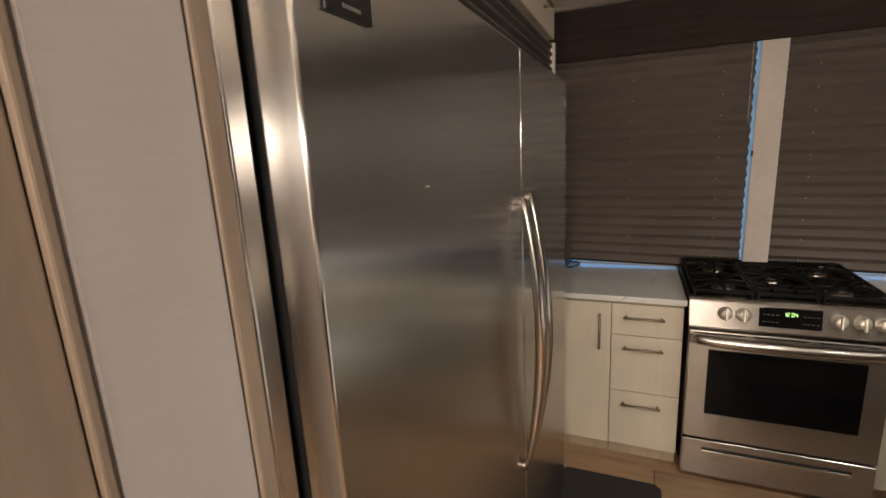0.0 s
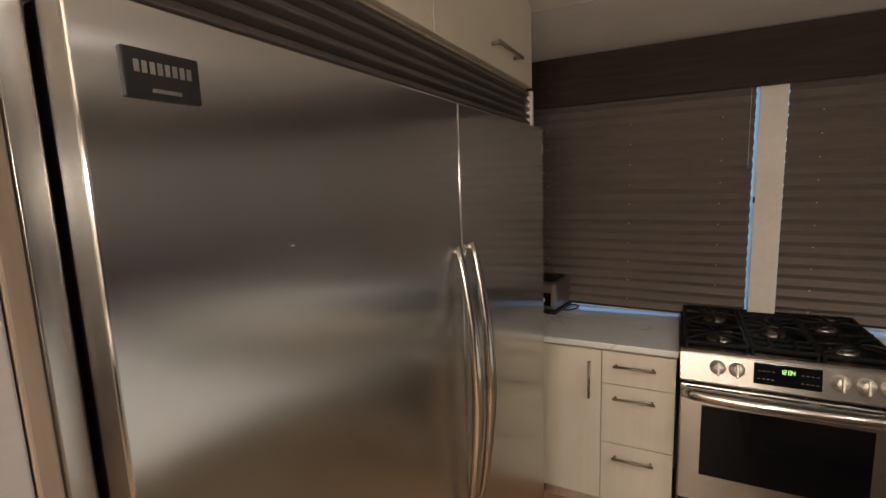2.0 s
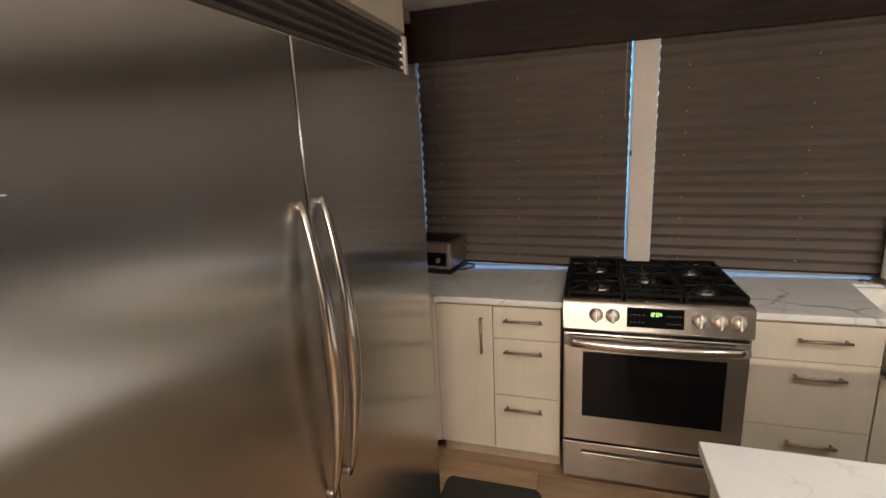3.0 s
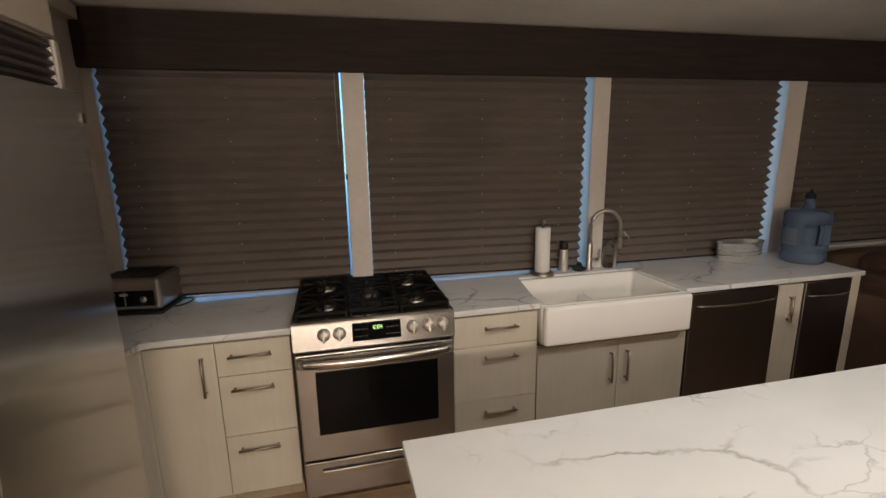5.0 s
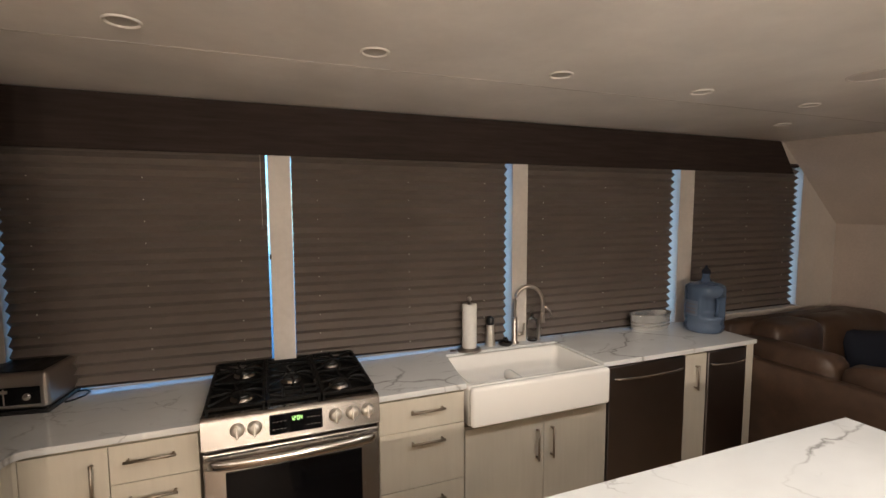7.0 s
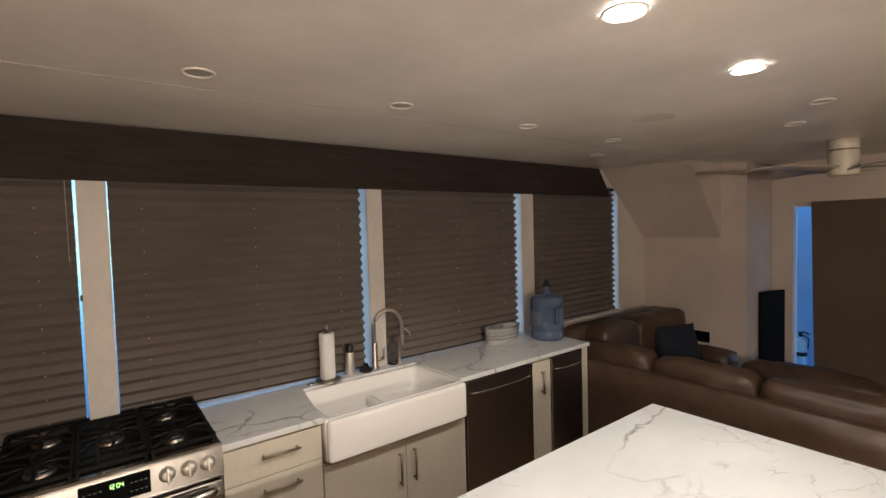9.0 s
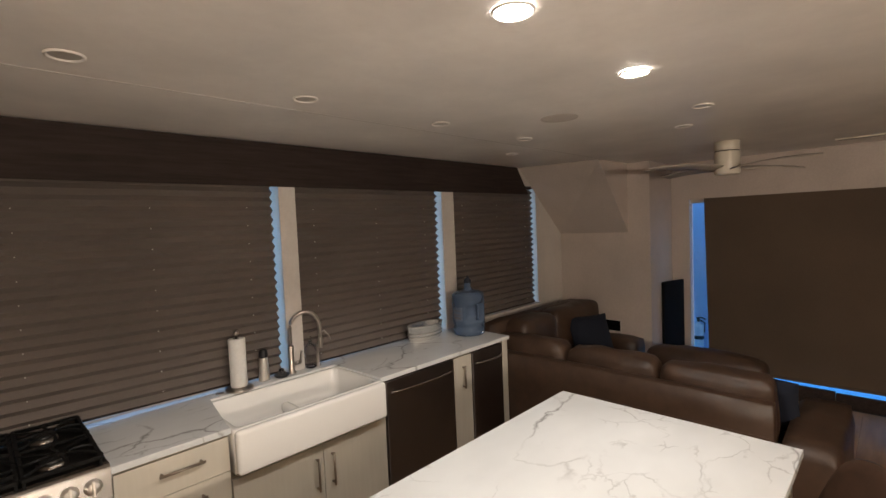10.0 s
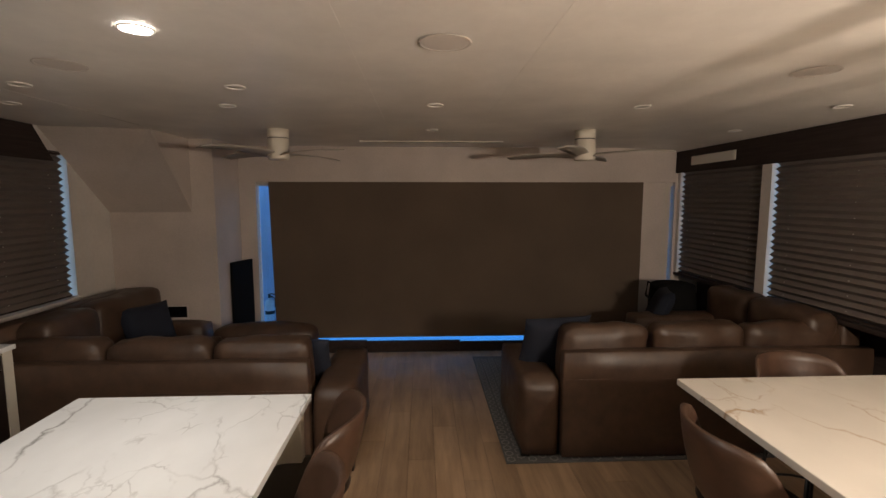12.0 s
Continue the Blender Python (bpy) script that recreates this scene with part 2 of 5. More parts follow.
def tube(pts, r, seg=10, flat=1.0):
    """A round bar along a line of points, with closed ends."""
    pts = [Vector(p) for p in pts]
    bm = bmesh.new()
    rings = []
    up = Vector((0.013, 0.021, 1))
    for i, p in enumerate(pts):
        d = (pts[min(i + 1, len(pts) - 1)] - pts[max(i - 1, 0)]).normalized()
        if abs(d.dot(up.normalized())) > 0.95:
            side = d.cross(Vector((1, 0, 0))).normalized()
        else:
            side = d.cross(up).normalized()
        top = side.cross(d)
        rad = r[i] if isinstance(r, (list, tuple)) else r
        rings.append([bm.verts.new(p + side * rad * math.cos(2 * math.pi * k / seg) + top * rad * flat * math.sin(2 * math.pi * k / seg)) for k in range(seg)])
    for a, b in zip(rings, rings[1:]):
        for k in range(seg):
            bm.faces.new((a[k], a[(k + 1) % seg], b[(k + 1) % seg], b[k]))
    bm.faces.new(rings[0][::-1])
    bm.faces.new(rings[-1])
    bmesh.ops.recalc_face_normals(bm, faces=bm.faces)
    return bm


def slab(outline, z0, z1, bev=0.004):
    """A plate of any outline, extruded upwards."""
    bm = bmesh.new()
    f = bm.faces.new([bm.verts.new((x, y, z0)) for x, y in outline])
    up = bmesh.ops.extrude_face_region(bm, geom=[f])
    bmesh.ops.translate(bm, verts=[v for v in up["geom"] if isinstance(v, bmesh.types.BMVert)], vec=(0, 0, z1 - z0))
    bmesh.ops.recalc_face_normals(bm, faces=bm.faces)
    if bev:
        bmesh.ops.bevel(bm, geom=list(bm.edges), offset=bev, segments=2, profile=0.5, affect="EDGES")
    return bm


def puff(x0, x1, y0, y1, z0, z1, r=0.05, amp=0.012, freq=5.0, cuts=5):
    """A stuffed block: rounded, subdivided, with uneven swelling."""
    bm = bmesh.new()
    size = Vector((x1 - x0, y1 - y0, z1 - z0))
    mid = Vector(((x0 + x1) / 2, (y0 + y1) / 2, (z0 + z1) / 2))
    bmesh.ops.create_cube(bm, size=2)
    bmesh.ops.subdivide_edges(bm, edges=list(bm.edges), cuts=cuts, use_grid_fill=True)
    half = size / 2
    r = min(r, *(h * 0.95 for h in half))
    for v in bm.verts:
        p = Vector((v.co[i] * half[i] for i in range(3)))
        core = Vector((max(-half[i] + r, min(half[i] - r, p[i])) for i in range(3)))
        d = p - core
        if d.length > 1e-6:
            p = core + d.normalized() * r
        n = Vector((v.co[i] ** 3 for i in range(3))).normalized()
        w = noise.noise((p + mid) * freq) * amp + amp * 0.8 * (1 - max(abs(v.co[0] * v.co[1]), abs(v.co[1] * v.co[2]), abs(v.co[0] * v.co[2])))
        v.co = mid + p + n * w
    for f in bm.faces:
        f.smooth = True
    return bm


def mesh_of(name, bm, material, smooth=None):
    me = bpy.data.meshes.new(name)
    if smooth:
        for f in bm.faces:
            f.smooth = True
    bm.to_mesh(me)
    bm.free()
    me.materials.append(material)
    return me


def thing(name, at, label, category, group="", kind=""):
    ob = new(name)
    ob.location = at
    ob.empty_display_size = 0.05
    return tagged(ob, label, category, group, kind)


BASES = {}


def part(name, bm, material, parent, label="", smooth=None):
    """Link a bmesh, given in world places, as one mesh under a thing or a part."""
    ob = new(name, mesh_of(name, bm, material, smooth))
    base = BASES.get(parent.name)
    if base is None:
        base = Matrix.Translation(parent.location)
        BASES[parent.name] = base
    BASES[ob.name] = base if parent.data is None else BASES[parent.name]
    ob.parent = parent
    if parent.data is None:
        ob.matrix_parent_inverse = base.inverted()
    if label:
        tagged(ob, label)
    return ob


def solid(name, bm, material, label, category, group="", kind="", smooth=None):
    """A thing that is one mesh."""
    return tagged(new(name, mesh_of(name, bm, material, smooth)), label, category, group, kind)


# ---- setting ----
X0, X1, YW, YR = -0.38, 6.42, 3.04, -3.03
WIN = [(-0.336, 0.843), (0.960, 2.357), (2.471, 3.835), (3.985, 5.290)]
WIN_R = [(1.85, 3.25), (3.40, 4.955), (5.070, 6.36)]


def window_wall(name, y0, y1, spans, x0, x1, zb, zt, back=0.0):
    """A long wall with window openings right through it."""
    bms = [box(x0, x1, y0, y1, zt, CEIL + 0.03, 0)]
    if back:
        # below the windows the wall steps outwards under an added ledge, coloured dark
        solid(name + "_lower", join(box(x0, x1, y0 - back, y1 - back, -0.06, zb, 0), box(x0, x1, y1 - back, y1, zb - 0.035, zb - 0.001, 0)), VALW, "dark brown lower wall and ledge below the windows", "wall", kind="structure")
    else:
        bms.append(box(x0, x1, y0, y1, -0.02, zb, 0))
    edges = [x0] + [e for s in spans for e in s] + [x1]
    for a, b in zip(edges[::2], edges[1::2]):
        if b - a > 0.001:
            bms.append(box(a, b, y0, y1, zb, zt, 0))
    return solid(name, join(*bms), WHITEP, "off-white window wall with narrow posts", "wall", kind="structure")


window_wall("wall_north", YW - 0.01, YW + 0.16, WIN, -0.5, X1, 0.884, 2.20)
window_wall("wall_south", YR - 0.15, YR + 0.01, WIN_R, -1.6, X1 + 0.03, 0.94, 2.20, 0.30)
solid("wall_west", join(box(-0.50, X0, 2.10, 3.03, 0, CEIL, 0), box(-0.78, -0.72, 0.3, 2.10, 0, CEIL, 0)), PAINT,
      "painted beige wall beside the refrigerator", "wall", kind="structure")
solid("wall_side", box(-0.14, -0.036, -0.9, 0.27, 0, CEIL, 0.002), TANW, "tan wood-panelled wall end", "wall", kind="structure")
# out of view, added to close the room
solid("wall_back", join(box(-1.6, -1.5, -3.33, -0.9, 0, CEIL, 0), box(-1.6, -0.10, -0.9, -0.82, 0, CEIL, 0)), PAINT, "unseen plain beige wall closing the room", "wall", kind="structure")
solid("wall_east", join(box(X1, X1 + 0.12, 1.83, 2.01, 0, CEIL, 0), box(5.795, X1 + 0.12, 2.012, 3.03, 0, CEIL, 0.003), box(X1, X1 + 0.12, -3.03, 1.83, 1.988, CEIL, 0), box(X1, X1 + 0.12, -3.03, -2.99, 0, 1.988, 0), box(X1, X1 + 0.12, -3.33, -3.032, 0, 0.905, 0)),
      PAINT, "beige end wall above a wide glass door", "wall", kind="structure")


def stair_box():
    bm = bmesh.new()
    low, top = 1.667, CEIL - 0.002
    q = [bm.verts.new(c) for c in ((5.155, 2.235, top), (5.000, 3.029, top), (5.794, 3.029, low), (5.794, 2.235, low), (5.794, 2.235, top), (5.794, 3.029, top))]
    for f in ((0, 1, 2, 3), (0, 3, 4), (1, 5, 2), (0, 4, 5, 1), (3, 2, 5, 4)):
        bm.faces.new([q[i] for i in f])
    bmesh.ops.recalc_face_normals(bm, faces=bm.faces)
    return bm


solid("wall_return", box(6.445, 6.465, -2.955, -2.56, 0, 1.985, 0.002), PAINT, "beige side panel beside the glass door", "wall", kind="structure")
solid("wall_stair", stair_box(), PAINT, "beige boxed-in stair wedge with a sloping underside", "wall", kind="structure")


SLOPE = 0.068


def ceiling_mesh():
    """Long ceiling panels with narrow joints and a backing."""
    ys = [-3.03, -2.35, -0.498, 0.236, 2.20, 3.03]
    bms = [box(-1.6, 6.6, -3.1, 3.1, CEIL + 0.012, CEIL + 0.06, 0)]
    for k, (a, b) in enumerate(zip(ys, ys[1:])):
        bm = box(-1.55, 6.42, a, b - 0.00005, CEIL - (0.0008 if k % 2 else 0), CEIL + 0.02, 0.0004, 1)
        if k == 0:
            # the outer strip falls towards the windows
            for v in bm.verts:
                v.co.z += min(0.0, v.co.y + 2.35) * SLOPE
        bms.append(bm)
    return join(*bms)


solid("ceiling", ceiling_mesh(), CEILP, "smooth off-white panelled ceiling", "ceiling", kind="structure")
floor = solid("floor", box(-1.6, 6.6, -3.40, 3.1, -0.06, -0.006, 0), JOINT, "brown wood plank floor", "floor", kind="structure")
solid("ground", box(-2500, 2500, -2500, 2500, -1.1, -1.0, 0), WATER, "dark lake water round the boat", "water", kind="structure")
solid("deck", box(6.55, 9.0, -3.2, 3.2, -0.10, -0.03, 0.004), DECK_B, "outer deck with blue dusk skylight in its colour", "deck", kind="structure")
solid("wall_deck", join(box(7.2, 7.3, 1.45, 3.2, -0.03, 2.3, 0.003), box(7.2, 7.3, -3.3, -2.2, -0.03, 2.3, 0.003)), DECK, "white outer bulkhead beyond the glass door, tinted with blue skylight", "wall", kind="structure")

for i, (a, b) in enumerate(WIN + WIN_R):
    north = i < 4
    y = YW + 0.12 if north else YR - 0.12
    zb = 0.914 if i < 3 else 0.945
    w = thing("window_%d" % (i + 1), ((a + b) / 2, y, zb), "wide window behind a pleated blind", "window", kind="structure")
    for n, bm in (("window_frame", box(a, b, y - 0.02, y + 0.02, zb, zb + 0.012, 0.002)), ("window_frame", box(a, b, y - 0.02, y + 0.02, 2.185, 2.20, 0.002))):
        part(n, bm, WHITEP, w)
    p = part("pane", box(a, b, y - 0.003, y + 0.003, zb, 2.19, 0), GLASS, w)
    p.visible_shadow = False
solid("sill", box(3.988, 5.288, 2.985, 3.100, 0.8845, 0.942, 0.004), WHITEP, "white window sill behind the sofa", "sill", kind="structure")


def valance(name, y0, y1, zb, x0, xb, xt, zt=CEIL - 0.006):
    bm = bmesh.new()
    ring = []
    for y in (y0, y1):
        ring.append([bm.verts.new(p) for p in ((x0, y, zb), (xb, y, zb), (xt, y, zt), (x0, y, zt))])
    bm.faces.new(ring[0])
    bm.faces.new(ring[1][::-1])
    for i in range(4):
        j = (i + 1) % 4
        bm.faces.new((ring[0][i], ring[1][i], ring[1][j], ring[0][j]))
    bmesh.ops.recalc_face_normals(bm, faces=bm.faces)
    bmesh.ops.bevel(bm, geom=list(bm.edges), offset=0.003, segments=2, affect="EDGES")
    return solid(name, bm, VALW, "dark brown wood valance over the blinds", "valance", kind="structure")


valance("trim_north", 2.990, 3.018, 2.110, X0 + 0.003, 5.10, 4.91)
valance("trim_south", -3.010, -2.982, 2.095, -1.4, 6.41, 6.41, 2.337)
solid("trim_ceiling", box(X0 + 0.02, 4.95, 2.1965, 2.2035, CEIL - 0.0035, CEIL - 0.0018, 0.0006, 1), WHITEP, "thin pale bead along the ceiling joint", "trim", kind="structure")


# ---- pleated blinds ----
def pleats(x0, x1, y, zt, zb, pitch=0.056, depth=0.044):
    n = round((zt - zb) / pitch) * 2
    bm = bmesh.new()
    rows = []
    for i in range(n + 1):
        z = zt + (zb - zt) * i / n
        d = (depth / 2 if i % 2 else -depth / 2) * (0.94 + 0.06 * math.sin(i * 1.7))
        row = []
        for k in range(13):
            x = x0 + (x1 - x0) * k / 12
            sag = 0.0010 * math.sin(i * 0.9 + k * 0.7 + x0 * 5)
            row.append((bm.verts.new((x, y + d - 0.0006, z + sag)), bm.verts.new((x, y + d + 0.0006, z + sag))))
        rows.append(row)
    for a, b in zip(rows, rows[1:]):
        for k in range(12):
            bm.faces.new((a[k][0], a[k + 1][0], b[k + 1][0], b[k][0]))
            bm.faces.new((a[k][1], b[k][1], b[k + 1][1], a[k + 1][1]))
        bm.faces.new((a[0][0], b[0][0], b[0][1], a[0][1]))
        bm.faces.new((a[12][0], a[12][1], b[12][1], b[12][0]))
    return bm


def blind(x0, x1, y, zb, side, tilt=0.0):
    b = thing("pleated_blind", ((x0 + x1) / 2, y, zb), "closed dark taupe pleated window blind", "blind", "blinds along the windows")
    def hang(bm):
        # the lower edge hangs a little crooked
        for v in bm.verts:
            v.co.z += tilt * ((v.co.x - x0) / (x1 - x0) - 0.5) * (2.19 - v.co.z) / (2.19 - zb)
        return bm
    part("fabric", hang(pleats(x0, x1, y, 2.19, zb + 0.015)), BLINDF, b)
    part("bottom_rail", hang(box(x0, x1, y - 0.014, y + 0.014, zb, zb + 0.016, 0.003)), VALW, b, "dark bottom rail")
    part("head_rail", box(x0, x1, y - 0.016, y + 0.016, 2.17, 2.199, 0.002), VALW, b)
    # white dots stand in for light leaking through the cord holes
    for f in (0.10, 0.50, 0.88):
        xx = x0 + (x1 - x0) * f
        bms = [box(xx - 0.0022, xx + 0.0022, y - side * 0.019, y - side * 0.013, z - 0.0025, z + 0.0025, 0) for z in (zb + 0.06 + 0.11 * k for k in range(10))]
        tagged(part("cord_hole_light", join(*bms), WHITE, b, "row of pale dots for light through the cord holes"), kind="stuff")
    return b


BL = [(-0.329, 0.831, 0.932, -0.020), (0.965, 2.322, 0.931, -0.022), (2.476, 3.794, 0.9185, -0.004), (3.992, 5.252, 0.9435, 0.0)]
for x0, x1, zb, tilt in BL:
    blind(x0, x1, YW + 0.025, zb, 1, tilt)
for x0, x1 in ((1.87, 3.23), (3.42, 4.932), (5.078, 6.352)):
    blind(x0, x1, YR - 0.025, 0.943, -1)
pull = thing("pull_cord_set", (0.805, 3.0, 1.70), "thin blind pull cord with a small knob", "cord")
part("cord", tube([(0.805, 3.012, 2.115), (0.806, 3.012, 1.735)], 0.0012, 6), WHITE, pull)
part("knob", lathe([(0, 0), (0.006, 0.003), (0.008, 0.012), (0.004, 0.024), (0, 0.026)], (0.806, 3.012, 1.712), 12), GREYT, pull, smooth=True)
solid("blind_latch", box(0.836, 0.846, 3.018, 3.029, 1.545, 1.575, 0.003), BLACKP, "small dark latch on the window post", "latch")

# ---- wide glass door and its shade ----
door = thing("door_1", (6.50, -0.58, 0), "wide sliding glass door behind a brown shade", "door", kind="structure")
for n, y0, y1 in (("pane", -2.99, -1.38), ("pane", -1.38, 0.22), ("pane", 0.22, 1.83)):
    p = part(n, box(6.497, 6.503, y0, y1, 0.10, 1.97, 0), GLASS, door)
    p.visible_shadow = False
part("bottom_rail", box(6.47, 6.53, -2.99, 1.83, 0, 0.070, 0.004), VALW, door)
part("bottom_rail", box(6.445, 6.468, 0.62, 1.83, 0, 0.142, 0.004), VALW, door)
part("bottom_rail", box(6.445, 6.468, -0.48, 0.618, 0, 0.130, 0.004), VALW, door)
part("bottom_rail", box(6.445, 6.468, -2.99, -0.482, 0, 0.112, 0.004), VALW, door)
part("top_rail", box(6.47, 6.53, -2.99, 1.83, 1.945, 1.988, 0.004), WHITEP, door)
sh = thing("roller_shade", (6.41, -0.47, 0.2), "lowered dark brown roller shade over the glass door", "shade")


def sheet(x, y0, y1, z0, z1):
    bm = bmesh.new()
    ny, nz = 24, 12
    g = [[[bm.verts.new((x + s + 0.010 * noise.noise((j * 0.35, i * 0.2, 3.1)), y0 + (y1 - 0.036 * (1 - i / nz) - y0) * j / ny, z0 + (z1 - z0) * i / nz)) for s in (-0.001, 0.001)] for j in range(ny + 1)] for i in range(nz + 1)]
    for i in range(nz):
        for j in range(ny):
            for s in (0, 1):
                q = (g[i][j][s], g[i][j + 1][s], g[i + 1][j + 1][s], g[i + 1][j][s])
                bm.faces.new(q if s else q[::-1])
    return bm


part("cloth", sheet(6.405, -2.605, 1.682, 0.205, 1.99), SHADEF, sh, smooth=True)
part("hem_bar", box(6.395, 6.415, -2.605, 1.646, 0.190, 0.214, 0.004), SHADEF, sh)


# ---- kitchen ----
CF = 2.468      # cabinet fronts
CB = 3.02       # cabinet backs


def bar_handle(parent, a, b, out, r=0.0066):
    """A straight bar on two posts; out: the way it stands off."""
    a, b, out = Vector(a), Vector(b), Vector(out)
    d = (b - a).normalized()
    h = part("handle", join(tube([a - d * 0.012 + out, b + d * 0.012 + out], r, 8), tube([a, a + out], r * 0.9, 8), tube([b, b + out], r * 0.9, 8)), BRONZE, parent, "dark nickel bar handle", smooth=True)
    return h


def base_unit(name, x0, x1, label, fronts, top=0.882):
    """A base cabinet; fronts: (name, x0, x1, z0, z1, handle ends)."""
    u = thing(name, ((x0 + x1) / 2, CF + 0.02, 0), label, "cabinet", "base cabinets under the worktop")
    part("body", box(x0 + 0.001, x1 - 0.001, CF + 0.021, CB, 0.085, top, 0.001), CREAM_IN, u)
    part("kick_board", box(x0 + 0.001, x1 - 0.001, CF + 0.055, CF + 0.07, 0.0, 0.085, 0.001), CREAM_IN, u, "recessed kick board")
    for n, a, b, z0, z1, (ha, hb) in fronts:
        f = part(n, box(a + 0.0018, b - 0.0018, CF, CF + 0.02, z0 + 0.0018, z1 - 0.0018, 0.0015), CREAM, u)
        bar_handle(f, (ha[0], CF, ha[1]), (hb[0], CF, hb[1]), (0, -0.028, 0))
    return u


def drawers(x0, x1, hx0, hx1, label):
    return base_unit("drawer_unit", x0, x1, label, [
        ("drawer_front", x0, x1, 0.707, 0.872, ((hx0, 0.806), (hx1, 0.806))),
        ("drawer_front", x0, x1, 0.400, 0.707, ((hx0, 0.643), (hx1, 0.643))),
        ("drawer_front", x0, x1, 0.088, 0.400, ((hx0, 0.332), (hx1, 0.332)))])


base_unit("corner_cabinet", -0.098, 0.194, "cream laminate corner cabinet with one door", [("door", -0.098, 0.194, 0.088, 0.872, ((0.139, 0.640), (0.139, 0.805)))])
drawers(0.194, 0.520, 0.262, 0.424, "cream laminate unit with three drawers beside the range")
part_fill = thing("filler_panel", (-0.13, 2.28, 0), "cream filler panel at the inside corner", "panel")
part("panel", box(-0.155, -0.135, 2.105, 2.40, 0.088, 0.882, 0.002), CREAM, part_fill)
part("corner_post", slab([(-0.135, 2.40)] + [(-0.135 + 0.037 * (1 - math.cos(a)), 2.40 + 0.068 * math.sin(a)) for a in (0.3, 0.6, 0.9, 1.2, 1.57)] + [(-0.10, 2.49), (-0.155, 2.49), (-0.155, 2.40)], 0.088, 0.882, 0), CREAM, part_fill)
drawers(1.303, 1.760, 1.474, 1.632, "cream laminate unit with three drawers beside the sink")
sc = base_unit("sink_cabinet", 1.762, 2.692, "cream laminate cabinet with two doors under the sink", [
    ("door", 1.764, 2.252, 0.088, 0.655, ((2.206, 0.422), (2.206, 0.580))),
    ("door", 2.252, 2.690, 0.088, 0.655, ((2.302, 0.422), (2.302, 0.580)))], 0.66)
base_unit("slim_cabinet", 3.316, 3.506, "narrow cream pull-out cabinet between dark appliances", [("door", 3.316, 3.506, 0.088, 0.872, ((3.408, 0.650), (3.408, 0.790)))])
solid("end_panel", box(3.878, 3.944, CF - 0.003, CB, 0, 0.882, 0.002), CREAM, "cream end panel closing the counter", "panel")


def dark_unit(name, x0, x1, label, category, hx0, hx1, hz):
    u = thing(name, ((x0 + x1) / 2, CF, 0), label, category)
    part("body", box(x0 + 0.002, x1 - 0.002, CF + 0.03, CB, 0.02, 0.880, 0.002), BLACKP, u)
    part("kick_board", box(x0 + 0.002, x1 - 0.002, CF + 0.03, CF + 0.045, 0.002, 0.10, 0.001), BLACKP, u)
    d = part("door", box(x0 + 0.003, x1 - 0.003, CF - 0.008, CF + 0.03, 0.105, 0.872, 0.006, 3), STEEL_DK, u, "dark stainless door")
    n = 14
    pts = [(hx0 + (hx1 - hx0) * i / n, CF - 0.012 - 0.032 * math.sin(math.pi * i / n) ** 0.6, hz) for i in range(n + 1)]
    part("handle", tube(pts, 0.010, 10, 0.8), CHROME, d, "curved steel bar handle", smooth=True)
    return u


dark_unit("dishwasher", 2.697, 3.312, "black stainless dishwasher under the worktop", "dishwasher", 2.735, 3.275, 0.800)
dark_unit("ice_maker", 3.510, 3.874, "black stainless compact undercounter appliance", "appliance", 3.535, 3.840, 0.790)

arc = [(-0.108 + 0.06 * (1 - math.cos(a)), 2.395 + 0.06 * math.sin(a)) for a in (0.0, 0.3, 0.6, 0.9, 1.2, 1.571)]
solid("worktop", slab([(-0.377, 2.106), (-0.108, 2.106)] + arc + [(0.529, 2.455), (0.529, 3.085), (-0.335, 3.085), (-0.335, 3.026), (-0.377, 3.026)], 0.884, 0.914),
      QUARTZ, "white quartz worktop with grey veins in the corner", "worktop")
solid("worktop", join(slab([(1.297, 2.455), (1.768, 2.455), (1.768, 2.50), (1.842, 2.935), (2.640, 2.935), (2.654, 2.50), (2.654, 2.455), (3.962, 2.455), (3.962, 3.026), (1.297, 3.026)], 0.884, 0.914),
                      box(0.962, 2.355, 3.028, 3.085, 0.886, 0.9135, 0.001), box(2.473, 3.833, 3.028, 3.085, 0.886, 0.9135, 0.001)),
      QUARTZ, "long white quartz worktop with grey veins", "worktop")


